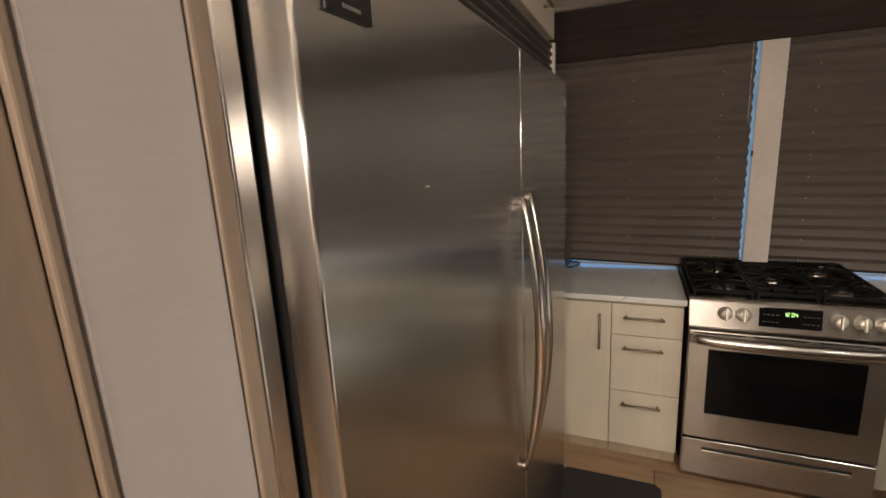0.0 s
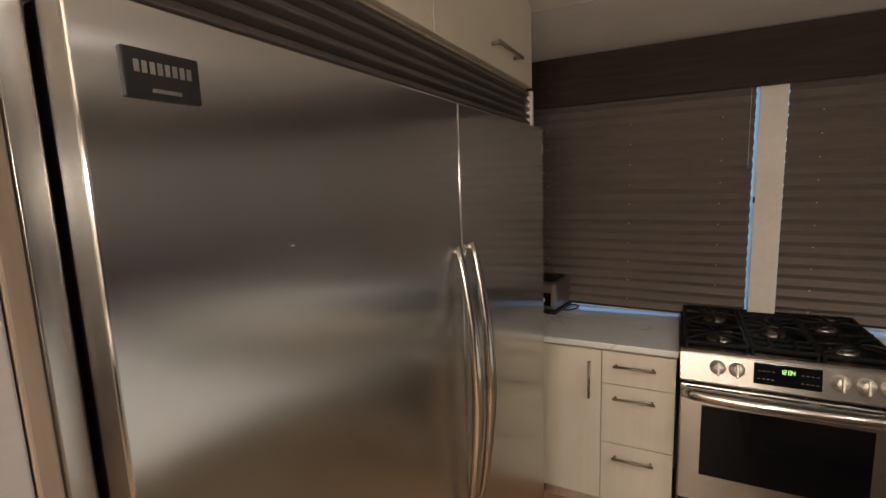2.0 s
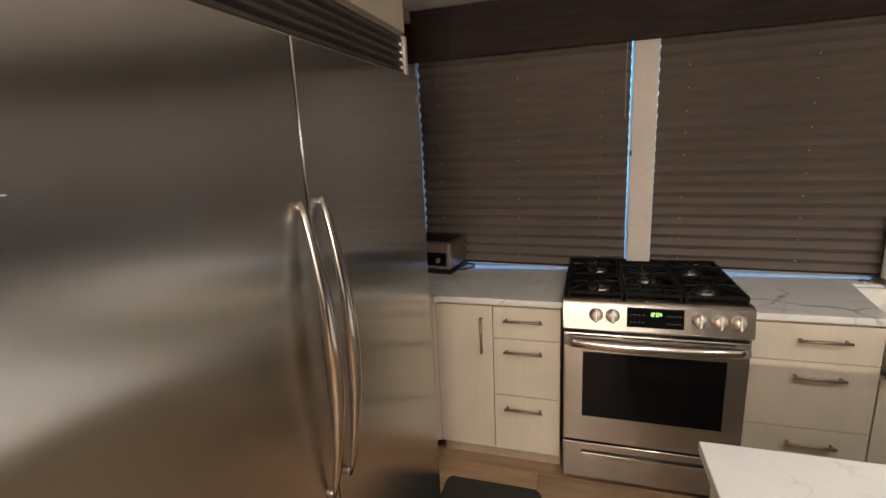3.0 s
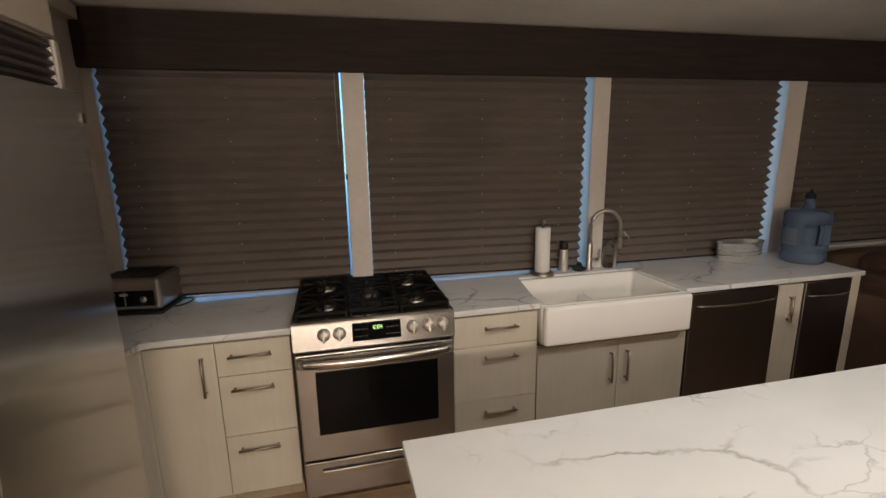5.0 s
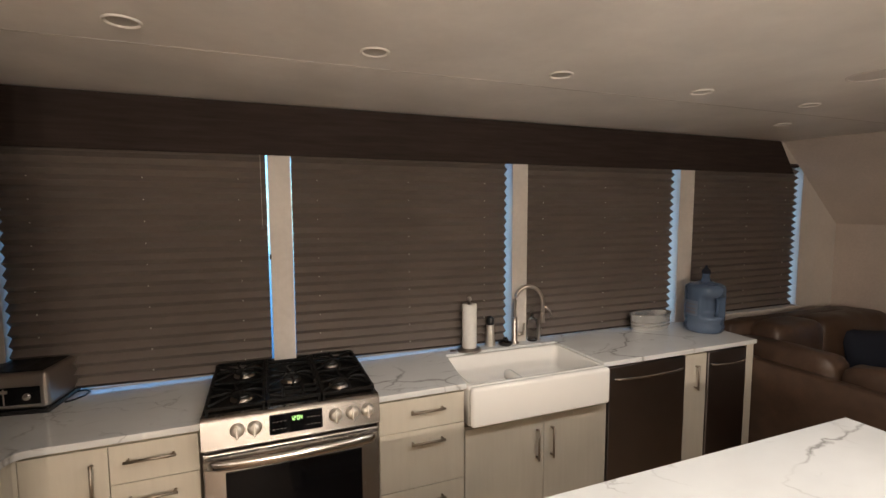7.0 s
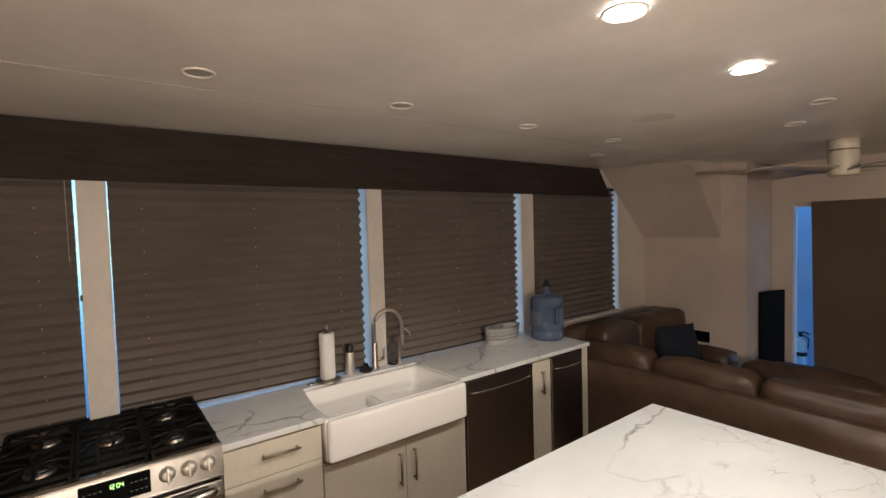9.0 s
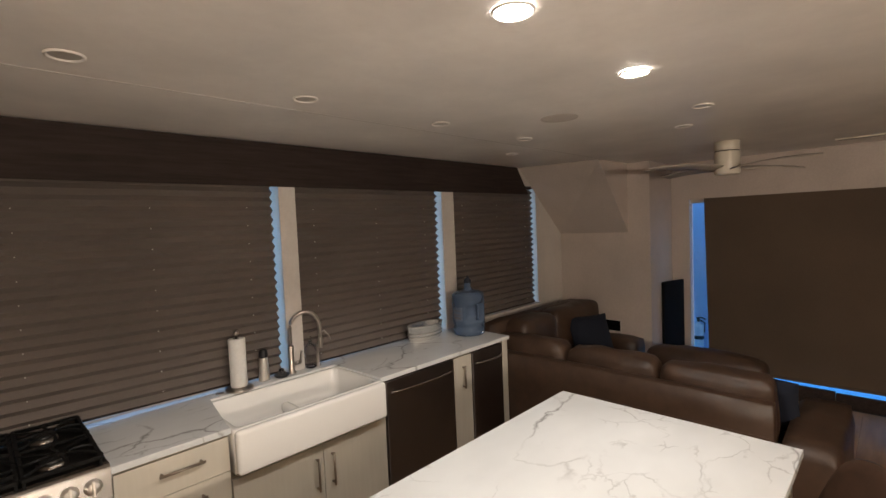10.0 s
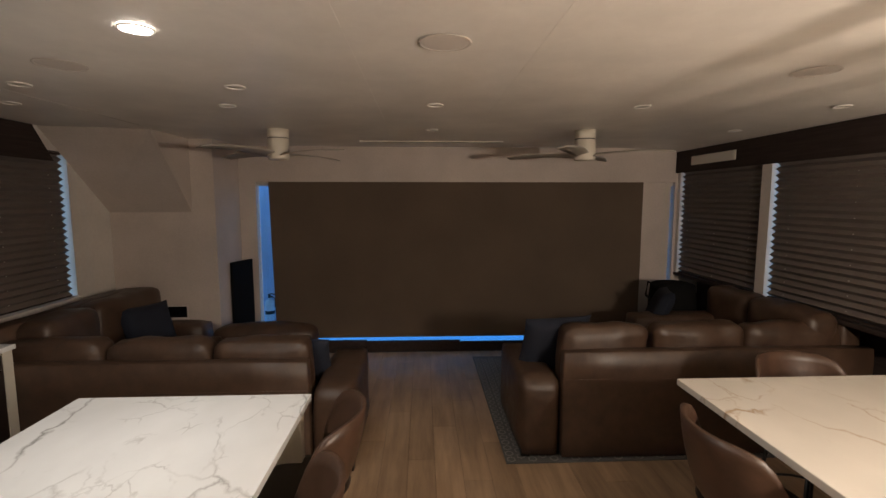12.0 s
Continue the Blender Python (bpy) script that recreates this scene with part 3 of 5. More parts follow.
def sink():
    s = thing("farmhouse_sink", (2.21, 2.65, 0.69), "white fireclay double-bowl apron sink set in the worktop", "sink")
    x0, x1, y0, y1 = 1.770, 2.652, 2.392, 2.93
    ap = box(x0, x1, y0, y0 + 0.045, 0.690, 0.905, 0.028, 5)
    part("apron", ap, PORCELAIN, s, "thick rounded front apron", smooth=True)
    rings = []
    bm = bmesh.new()
    for ins, rad, z in ((0.0, 0.012, 0.690), (0.0, 0.012, 0.899), (0.004, 0.012, 0.903), (0.026, 0.035, 0.903), (0.031, 0.045, 0.898), (0.040, 0.050, 0.775), (0.052, 0.055, 0.742), (0.080, 0.060, 0.730), (0.115, 0.050, 0.728)):
        ax, bx, ay, by = x0 + ins, x1 - ins, y0 + 0.046 + ins * 0.7, y1 - ins
        ring = []
        for cx, cy, a0 in ((bx - rad, by - rad, 0), (ax + rad, by - rad, 90), (ax + rad, ay + rad, 180), (bx - rad, ay + rad, 270)):
            for k in range(6):
                a = radians(a0 + 18 * k)
                ring.append(bm.verts.new((cx + rad * math.cos(a), cy + rad * math.sin(a), z)))
        rings.append(ring)
    for p, q in zip(rings, rings[1:]):
        for k in range(24):
            bm.faces.new((p[k], p[(k + 1) % 24], q[(k + 1) % 24], q[k]))
    bm.faces.new(rings[-1])
    bm.faces.new(rings[0][::-1])
    bmesh.ops.recalc_face_normals(bm, faces=bm.faces)
    part("basin", bm, PORCELAIN, s, "deep basin with rounded corners", smooth=True)
    part("divider", box(2.215, 2.270, y0 + 0.085, y1 - 0.045, 0.7285, 0.795, 0.026, 5), PORCELAIN, s, "low rounded divider", smooth=True)
    for dx in (2.02, 2.45):
        part("drain", lathe([(0, 0.004), (0.030, 0.004), (0.042, 0.008), (0.045, 0.002), (0.045, 0)], (dx, 2.66, 0.7285), 24), CHROME, s, "steel drain", smooth=True)


sink()


def gas_range():
    r = thing("gas_range", (0.913, 2.72, 0), "stainless steel gas range with black iron grates", "range")
    x0, x1, yf = 0.533, 1.293, 2.402
    part("body", box(x0 + 0.004, x1 - 0.004, 2.46, 3.10, 0.03, 0.925, 0.003), STEEL_DK, r)
    for fx in (x0 + 0.06, x1 - 0.06):
        for fy in (2.52, 3.04):
            part("foot", lathe([(0, 0), (0.018, 0), (0.018, 0.012), (0.010, 0.014), (0.010, 0.032), (0, 0.032)], (fx, fy, 0), 12), BLACKP, r)
    # sloping control panel
    bm = bmesh.new()
    prof = [(2.46, 0.800), (2.408, 0.806), (2.394, 0.820), (2.412, 0.935), (2.425, 0.946), (2.46, 0.946)]
    a = [bm.verts.new((x0, y, z)) for y, z in prof]
    b = [bm.verts.new((x1, y, z)) for y, z in prof]
    bm.faces.new(a)
    bm.faces.new(b[::-1])
    for i in range(len(prof)):
        j = (i + 1) % len(prof)
        bm.faces.new((a[i], b[i], b[j], a[j]))
    bmesh.ops.recalc_face_normals(bm, faces=bm.faces)
    bmesh.ops.bevel(bm, geom=list(bm.edges), offset=0.003, segments=2, affect="EDGES")
    cp = part("control_panel", bm, STEEL_H, r)

    def on(x, z, out=0.0):
        y = 2.394 + (z - 0.820) * 0.018 / 0.115
        return Vector((x, y - out, z))
    tilt = Matrix.Rotation(math.atan(0.018 / 0.115), 4, "X")
    m0 = Matrix.Translation(on(0.916, 0.882)) @ tilt.inverted()
    dp = part("display", moved(box(-0.113, 0.113, -0.004, 0.004, -0.043, 0.043, 0.002), m0), BLACKG, cp, "black glass display")
    for k, ch in enumerate("1204"):
        segs = {"1": "bc", "2": "abged", "0": "abcdef", "4": "fgbc"}[ch]
        px = -0.020 + k * 0.012 + (0.004 if k > 1 else 0)
        for s in segs:
            q = {"a": (0, 0.017, 1), "g": (0, 0.009, 1), "d": (0, 0.001, 1), "f": (-0.004, 0.013, 0), "b": (0.004, 0.013, 0), "e": (-0.004, 0.005, 0), "c": (0.004, 0.005, 0)}[s]
            w, h = (0.0038, 0.0011) if q[2] else (0.0011, 0.0038)
            part("digit", moved(box(px + q[0] - w, px + q[0] + w, -0.0050, -0.0042, q[1] + 0.008 - h, q[1] + 0.008 + h, 0), m0), GREEN, dp)
    for k in range(4):
        for row in (0.012, -0.020):
            for sx in (-0.095 + k * 0.016, 0.050 + k * 0.016):
                part("key", moved(box(sx - 0.004, sx + 0.004, -0.0050, -0.0042, row - 0.0012, row + 0.0012, 0), m0), GREYT, dp)
    for kx in (0.675, 0.744, 1.086, 1.162, 1.232):
        mk = Matrix.Translation(on(kx, 0.884)) @ tilt.inverted() @ Matrix.Rotation(radians(90), 4, "X")
        kn = part("knob", moved(lathe([(0.030, 0), (0.030, 0.004), (0.024, 0.006), (0.0225, 0.026), (0.020, 0.030), (0, 0.031)], (0, 0, 0), 28), mk), SATIN, cp, "round steel burner knob", smooth=True)
        part("grip", moved(box(-0.0055, 0.0055, -0.029, 0.029, 0.028, 0.042, 0.003), mk), SATIN, kn)
    # oven door
    od = part("oven_door", box(x0 + 0.004, x1 - 0.004, 2.412, 2.458, 0.238, 0.790, 0.006, 3), STEEL_H, r)
    part("oven_window", box(0.622, 1.206, 2.4085, 2.4115, 0.373, 0.700, 0.002), BLACKG, od, "black glass oven window")
    part("vent_slot", join(*[box(0.56 + k * 0.235, 0.56 + k * 0.235 + 0.20, 2.4085, 2.4115, 0.776, 0.783, 0.001) for k in range(3)]), BLACKP, od)
    n = 18
    pts = [(0.548 + 0.73 * i / n, 2.404 - 0.042 * math.sin(math.pi * i / n) ** 0.45, 0.752) for i in range(n + 1)]
    part("handle", tube(pts, 0.016, 12, 1.45), CHROME, od, "curved steel oven handle", smooth=True)
    dr = part("drawer", box(x0 + 0.004, x1 - 0.004, 2.412, 2.458, 0.035, 0.228, 0.006, 3), STEEL_H, r)
    part("grip_slot", box(0.622, 1.206, 2.4085, 2.4115, 0.180, 0.190, 0.002), BLACKP, dr)
    part("grip", box(0.622, 1.206, 2.403, 2.4115, 0.160, 0.179, 0.004), CHROME, dr)
    # cooktop
    ct = part("cooktop", box(x0, x1, 2.43, 3.105, 0.926, 0.944, 0.005, 3), GRATE, r, "black enamelled cooktop")
    part("back_trim", box(x0, x1, 3.07, 3.105, 0.945, 0.958, 0.003), BLACKM, r)
    for bx0, by in ((0.69, 2.60), (0.69, 2.92), (0.913, 2.76), (1.136, 2.60), (1.136, 2.92)):
        bn = part("burner", lathe([(0.052, 0), (0.050, 0.010), (0.038, 0.014), (0.036, 0.018), (0, 0.018)], (bx0, by, 0.9445), 24), NICKEL, ct, "alloy burner head", smooth=True)
        part("burner_cap", lathe([(0.046, 0), (0.046, 0.007), (0.041, 0.010), (0, 0.011)], (bx0, by, 0.963), 24), BLACKM, bn, smooth=True)
    zg = 0.978
    for gx0, gx1 in ((0.548, 0.790), (0.796, 1.030), (1.036, 1.278)):
        bms = []
        for gy in (2.455, 3.055):
            bms.append(box(gx0, gx1, gy - 0.008, gy + 0.008, zg - 0.016, zg, 0.003, 1))
        for gx in (gx0 + 0.006, gx1 - 0.006):
            bms.append(box(gx - 0.008, gx + 0.008, 2.455, 3.055, zg - 0.016, zg, 0.003, 1))
        gm = (gx0 + gx1) / 2
        hw = (gx1 - gx0) / 2
        bms.append(box(gx0, gx1, 2.748, 2.762, zg - 0.014, zg, 0.003, 1))
        side = abs(gm - 0.913) > 0.05
        for by in ((2.60, 2.91) if side else (2.76,)):
            # fingers bow from the frame in towards the burner
            for ang in range(0, 360, 45):
                ca, sa = math.cos(radians(ang)), math.sin(radians(ang))
                reach = min(hw / max(abs(ca), 1e-3), 0.150 / max(abs(sa), 1e-3))
                pts = []
                for i in range(6):
                    u = i / 5
                    r_ = reach + (0.030 - reach) * u
                    w_ = 0.012 * math.sin(math.pi * u)
                    pts.append((gm + r_ * ca - w_ * sa, by + r_ * sa + w_ * ca, zg - 0.006 + 0.010 * math.sin(u * 1.9)))
                bms.append(tube(pts, [0.0075, 0.0072, 0.0068, 0.0062, 0.0056, 0.0045], 6))
        if not side:
            for gy in (2.52, 2.58, 2.94, 3.00):
                bms.append(box(gx0, gx1, gy - 0.006, gy + 0.006, zg - 0.014, zg + 0.003, 0.003, 1))
            for gx in (gm - 0.045, gm + 0.045):
                bms.append(box(gx - 0.006, gx + 0.006, 2.455, 2.62, zg - 0.014, zg + 0.003, 0.003, 1))
        for gx in (gx0 + 0.008, gx1 - 0.008):
            for gy in (2.46, 2.755, 3.05):
                bms.append(box(gx - 0.006, gx + 0.006, gy - 0.006, gy + 0.006, 0.9445, zg - 0.01, 0.002, 1))
        part("grate", join(*bms), GRATE, r, "cast iron grate")


gas_range()


def fridge():
    f = thing("refrigerator", (-0.35, 1.25, 0), "built-in stainless steel twin refrigerator and freezer", "refrigerator")
    part("body", box(-0.71, -0.075, 0.425, 2.085, 0.0, 2.05, 0.002), STEEL_DK, f)
    part("side_trim", box(-0.075, -0.032, 0.4145, 0.4425, 0.0, 2.05, 0.004, 3), TRIMDK, f, "rounded steel side trim")
    part("side_trim", box(-0.075, -0.032, 2.0565, 2.088, 0.0, 2.05, 0.012, 4), TRIMDK, f, "rounded steel side trim")
    part("kick_grille", box(-0.09, -0.07, 0.45, 2.06, 0.005, 0.095, 0.003), BLACKP, f)
    for y0, y1, hy, s in ((0.4475, 1.2615, 1.222, -1), (1.2685, 2.055, 1.310, 1)):
        d = part("door", box(-0.026, 0.020, y0, y1, 0.10, 1.898, 0.004, 3), STEEL, f, "tall brushed steel door")
        part("gasket", box(-0.062, -0.0262, y0 + 0.006, y1 - 0.006, 0.105, 1.893, 0.003), BLACKP, d, "black rubber door gasket")
        n = 20
        pts = []
        for i in range(n + 1):
            u = i / n
            out = 0.008 + 0.046 * math.sin(math.pi * u) ** 0.8
            pts.append((0.020 + out, hy, 0.800 + 0.750 * u))
        rr = [0.007 + 0.014 * math.sin(math.pi * i / n) ** 0.8 for i in range(n + 1)]
        h = part("handle", tube(pts, rr, 14, 0.75), CHROME, d, "bowed polished steel handle", smooth=True)
        for zz in (0.812, 1.538):
            part("post", tube([(0.018, hy, zz), (0.030, hy, zz)], 0.009, 12), CHROME, h, smooth=True)
        if s < 0:
            bd = part("badge", box(0.0195, 0.0245, 0.490, 0.572, 1.803, 1.852, 0.002), BLACKP, d, "black maker's plate")
            for k in range(8):
                part("letter_bar", box(0.0245, 0.0252, 0.500 + k * 0.008, 0.5055 + k * 0.008, 1.828, 1.840, 0), CHROME, bd)
            part("rivet", lathe([(0.0035, 0), (0.003, 0.001), (0, 0.0015)], (0.020, 0.694, 1.627), 10), WHITE, d, "tiny pale speck")
            part("letter_bar", box(0.0245, 0.0252, 0.517, 0.548, 1.810, 1.814, 0), GREYT, bd)
        else:
            part("hinge", box(0.012, 0.026, 2.035, 2.060, 1.805, 1.835, 0.003), STEEL_DK, d, "steel hinge cover")
    g = part("louvre", box(-0.080, -0.060, 0.445, 2.062, 1.905, 2.050, 0.001), BLACKP, f, "ventilation louvre")
    for k in range(5):
        z = 1.915 + k * 0.027
        part("slat", moved(box(-0.012, 0.012, 0.446, 2.060, -0.0085, 0.0085, 0.003), Matrix.Translation((-0.046, 0, z + 0.008)) @ Matrix.Rotation(radians(-28), 4, "Y")), LOUVRE, g)
    part("end_cap", box(-0.060, -0.026, 2.063, 2.090, 1.905, 2.048, 0.003), WHITEP, f, "pale louvre end cap")


fridge()
for y0, y1, h0, h1 in ((0.420, 1.2515, 0.66, 0.86), (1.2535, 2.085, 1.645, 1.860)):
    u = thing("wall_cabinet", (-0.35, (y0 + y1) / 2, 2.058), "cream laminate cabinet above the refrigerator", "cabinet", "cabinets above the refrigerator")
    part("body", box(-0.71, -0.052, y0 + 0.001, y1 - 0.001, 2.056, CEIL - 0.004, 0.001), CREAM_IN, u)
    d = part("door", box(-0.050, -0.030, y0 + 0.002, y1 - 0.002, 2.062, CEIL - 0.012, 0.002), CREAM, u)
    bar_handle(d, (-0.030, h0, 2.128), (-0.030, h1, 2.128), (0.028, 0, 0))
solid("end_trim", box(-0.71, -0.030, 0.393, 0.4135, 0, CEIL - 0.005, 0.003), TANW, "tan wood edge strip beside the refrigerator", "trim", kind="structure")
solid("tall_panel", box(-0.13, -0.032, 0.281, 0.3915, 0, CEIL - 0.005, 0.003), GREYPAN, "pale grey laminate panel beside the refrigerator", "panel")
solid("edge_strip", box(-0.13, -0.030, 0.271, 0.279, 0, CEIL - 0.005, 0.002), TANW, "narrow tan wood strip at the panel edge", "trim", kind="structure")

# small things on the worktop
T = 0.9145


def faucet():
    f = thing("faucet", (2.36, 3.005, T), "brushed nickel gooseneck kitchen faucet", "faucet")
    part("base", lathe([(0.030, 0), (0.030, 0.006), (0.025, 0.012), (0.021, 0.020), (0.020, 0.17), (0.015, 0.18), (0, 0.18)], (2.362, 3.0, T), 20), NICKEL, f, smooth=True)
    pts = [(2.362, 3.0, T + 0.17), (2.362, 3.0, T + 0.27)]
    for i in range(1, 15):
        a = math.pi * i / 14
        pts.append((2.362 + 0.092 * (1 - math.cos(a)), 3.0 - 0.028 * (1 - math.cos(a)), T + 0.27 + 0.115 * math.sin(a)))
    pts.append((2.546, 2.944, T + 0.21))
    part("spout", tube(pts, 0.0125, 12), NICKEL, f, smooth=True)
    part("spray_head", lathe([(0, 0), (0.013, 0), (0.0165, 0.01), (0.0155, 0.06), (0.012, 0.075), (0, 0.075)], (2.546, 2.944, T + 0.135), 16), NICKEL, f, smooth=True)
    part("lever", join(tube([(2.38, 3.0, T + 0.055), (2.425, 2.995, T + 0.060)], 0.012, 10), tube([(2.425, 2.995, T + 0.05), (2.432, 2.99, T + 0.13)], 0.006, 8)), NICKEL, f, smooth=True)
    g = thing("soap_pump", (2.56, 3.01, T), "slim nickel soap pump beside the faucet", "soap dispenser")
    part("stem", lathe([(0.019, 0), (0.019, 0.006), (0.011, 0.012), (0.009, 0.15), (0, 0.15)], (2.56, 3.01, T), 16), NICKEL, g, smooth=True)
    part("nozzle", tube([(2.56, 3.01, T + 0.15), (2.575, 2.995, T + 0.22), (2.60, 2.985, T + 0.235), (2.625, 2.97, T + 0.20), (2.632, 2.965, T + 0.165)], 0.006, 8), NICKEL, g, smooth=True)
    b = thing("soap_bottle", (2.53, 3.06, T), "clear plastic soap bottle behind the sink", "bottle")
    part("bottle", lathe([(0, 0), (0.034, 0), (0.036, 0.01), (0.036, 0.12), (0.024, 0.155), (0.012, 0.165), (0.012, 0.185), (0, 0.185)], (2.508, 3.012, T), 20), CLEAR, b, smooth=True)
    part("pump", join(lathe([(0.013, 0), (0.013, 0.018), (0.005, 0.02), (0.005, 0.05), (0, 0.05)], (2.508, 3.012, T + 0.186), 12), box(2.49, 2.54, 3.006, 3.018, T + 0.236, T + 0.246, 0.003)), CLEAR, b)


faucet()
tw = thing("paper_towel_holder", (2.03, 2.985, T), "steel holder with a white paper towel roll", "paper towels")
part("base", lathe([(0, 0), (0.078, 0), (0.080, 0.005), (0.074, 0.014), (0.02, 0.018), (0, 0.018)], (2.018, 2.975, T), 32), NICKEL, tw, smooth=True)
part("roll", lathe([(0.020, 0.020), (0.045, 0.020), (0.0475, 0.024), (0.0465, 0.15), (0.0475, 0.295), (0.045, 0.300), (0.020, 0.300)], (2.018, 2.975, T), 32), PAPER, tw, "white paper roll", smooth=True)
part("rod", lathe([(0.006, 0.018), (0.006, 0.318), (0.013, 0.322), (0.015, 0.336), (0.010, 0.346), (0, 0.348)], (2.018, 2.975, T), 16), NICKEL, tw, smooth=True)
sd = thing("soap_dispenser", (2.2, 3.0, T), "steel soap dispenser with a dark top", "soap dispenser")
part("can", lathe([(0, 0), (0.031, 0), (0.033, 0.006), (0.026, 0.13), (0.025, 0.142), (0, 0.142)], (2.185, 3.01, T), 24), SATIN, sd, smooth=True)
part("top", lathe([(0.026, 0.143), (0.027, 0.160), (0.025, 0.182), (0.018, 0.192), (0.006, 0.198), (0, 0.198)], (2.185, 3.01, T), 24), BLACKP, sd, "dark pump top", smooth=True)
dish = thing("scrubber_dish", (2.29, 2.99, T), "small dark dish with a scrubber", "dish")
part("dish", lathe([(0, 0), (0.040, 0), (0.048, 0.014), (0.045, 0.016), (0.038, 0.005), (0, 0.005)], (2.288, 2.99, T), 24), BLACKP, dish, smooth=True)
part("scrubber", lathe([(0.028, 0), (0.032, 0.014), (0.018, 0.028), (0.014, 0.045), (0, 0.048)], (2.288, 2.99, T + 0.0055), 18), CLEAR, dish, smooth=True)
solid("sink_hole_cap", lathe([(0.022, 0), (0.022, 0.003), (0.016, 0.006), (0, 0.006)], (1.91, 2.985, T), 20), NICKEL, "round nickel hole cap in the worktop", "cap", smooth=True)

# galvanised tub, oval, open
bn = thing("metal_tub", (3.50, 2.945, T), "small oval galvanised metal tub", "tub")


def oval(prof, c, ax, ay, seg=36):
    bm = lathe(prof, (0, 0, 0), seg)
    for v in bm.verts:
        v.co = Vector((c[0] + v.co.x * ax, c[1] + v.co.y * ay, c[2] + v.co.z))
    return bm


GALV = grained("galvanised_metal", (0.76, 0.75, 0.73), (0.84, 0.83, 0.81), (1, 1, 1), 0.24, 0.01, 14.0, metal=0.75, rrange=0.05)
part("pan", oval([(0, 0), (0.86, 0), (0.87, 0.004), (0.97, 0.112), (1.0, 0.116), (1.0, 0.123), (0.955, 0.118), (0.855, 0.008), (0, 0.008)], (3.505, 2.955, T), 0.188, 0.085), GALV, bn, smooth=True)
for zz in (0.03, 0.055):
    part("rib", oval([(0.895 + zz * 1.05, zz - 0.004), (0.915 + zz * 1.05, zz), (0.895 + zz * 1.05, zz + 0.004)], (3.505, 2.955, T), 0.188, 0.085), GALV, bn)

jug = thing("water_jug", (3.75, 2.80, T), "large translucent blue water jug", "water jug")
jc = (3.835, 2.770, T)
jh = 1.2
prof = [(0, 0), (0.120, 0), (0.132, 0.012), (0.134, 0.04), (0.126, 0.055), (0.126, 0.065), (0.134, 0.080), (0.134, 0.104), (0.134, 0.111), (0.134, 0.140), (0.134, 0.165), (0.134, 0.190), (0.134, 0.214), (0.134, 0.221), (0.134, 0.268), (0.128, 0.282), (0.100, 0.295), (0.055, 0.303), (0.034, 0.312), (0.027, 0.330), (0.027, 0.365), (0, 0.365)]
prof = [(r_, z_ * jh) for r_, z_ in prof]
jbm = lathe(prof, jc, 48)
for v in jbm.verts:
    ang = math.degrees(math.atan2(v.co.y - jc[1], v.co.x - jc[0]))
    if abs(ang + 112) < 38 and 0.13 < v.co.z - T < 0.262:
        v.co.x, v.co.y = jc[0] + (v.co.x - jc[0]) * 0.68, jc[1] + (v.co.y - jc[1]) * 0.68
jb = part("bottle", jbm, JUGM, jug, "ribbed blue bottle with a hand recess", smooth=True)


def arc_patch(c, r, a0, a1, z0, z1):
    bm = bmesh.new()
    cols = []
    for i in range(9):
        a = radians(a0 + (a1 - a0) * i / 8)
        cols.append([bm.verts.new((c[0] + rr * math.cos(a), c[1] + rr * math.sin(a), c[2] + z)) for rr, z in ((r, z0), (r, z1), (r - 0.001, z1), (r - 0.001, z0))])
    for p, q in zip(cols, cols[1:]):
        for k in range(4):
            bm.faces.new((p[k], q[k], q[(k + 1) % 4], p[(k + 1) % 4]))
    bm.faces.new(cols[0])
    bm.faces.new(cols[-1][::-1])
    bmesh.ops.recalc_face_normals(bm, faces=bm.faces)
    return bm


part("cap", lathe([(0.030, 0.425), (0.030, 0.448), (0.022, 0.455), (0.010, 0.468), (0.008, 0.485), (0, 0.485)], jc, 20), NAVY, jug, "dark blue cap", smooth=True)
part("handle", tube([(jc[0] - 0.020, jc[1] - 0.108, T + 0.125), (jc[0] - 0.021, jc[1] - 0.122, T + 0.15), (jc[0] - 0.021, jc[1] - 0.122, T + 0.24), (jc[0] - 0.020, jc[1] - 0.108, T + 0.268)], 0.013, 10), JUGM, jb, smooth=True)
lb = part("label", arc_patch(jc, 0.1352, 152, 200, 0.125, 0.235), mat("label_paper", (0.11, 0.14, 0.20), 0.5), jb, "faded printed paper label")
ORANGE = mat("label_print", (0.13, 0.12, 0.14), 0.5)
for z0, z1 in ((0.140, 0.158), (0.170, 0.180), (0.205, 0.212)):
    part("print_bar", arc_patch(jc, 0.1360, 160, 194, z0, z1), ORANGE, jug)


TOASTM = mat("toaster_steel", (0.52, 0.49, 0.46), 0.28, 1.0)


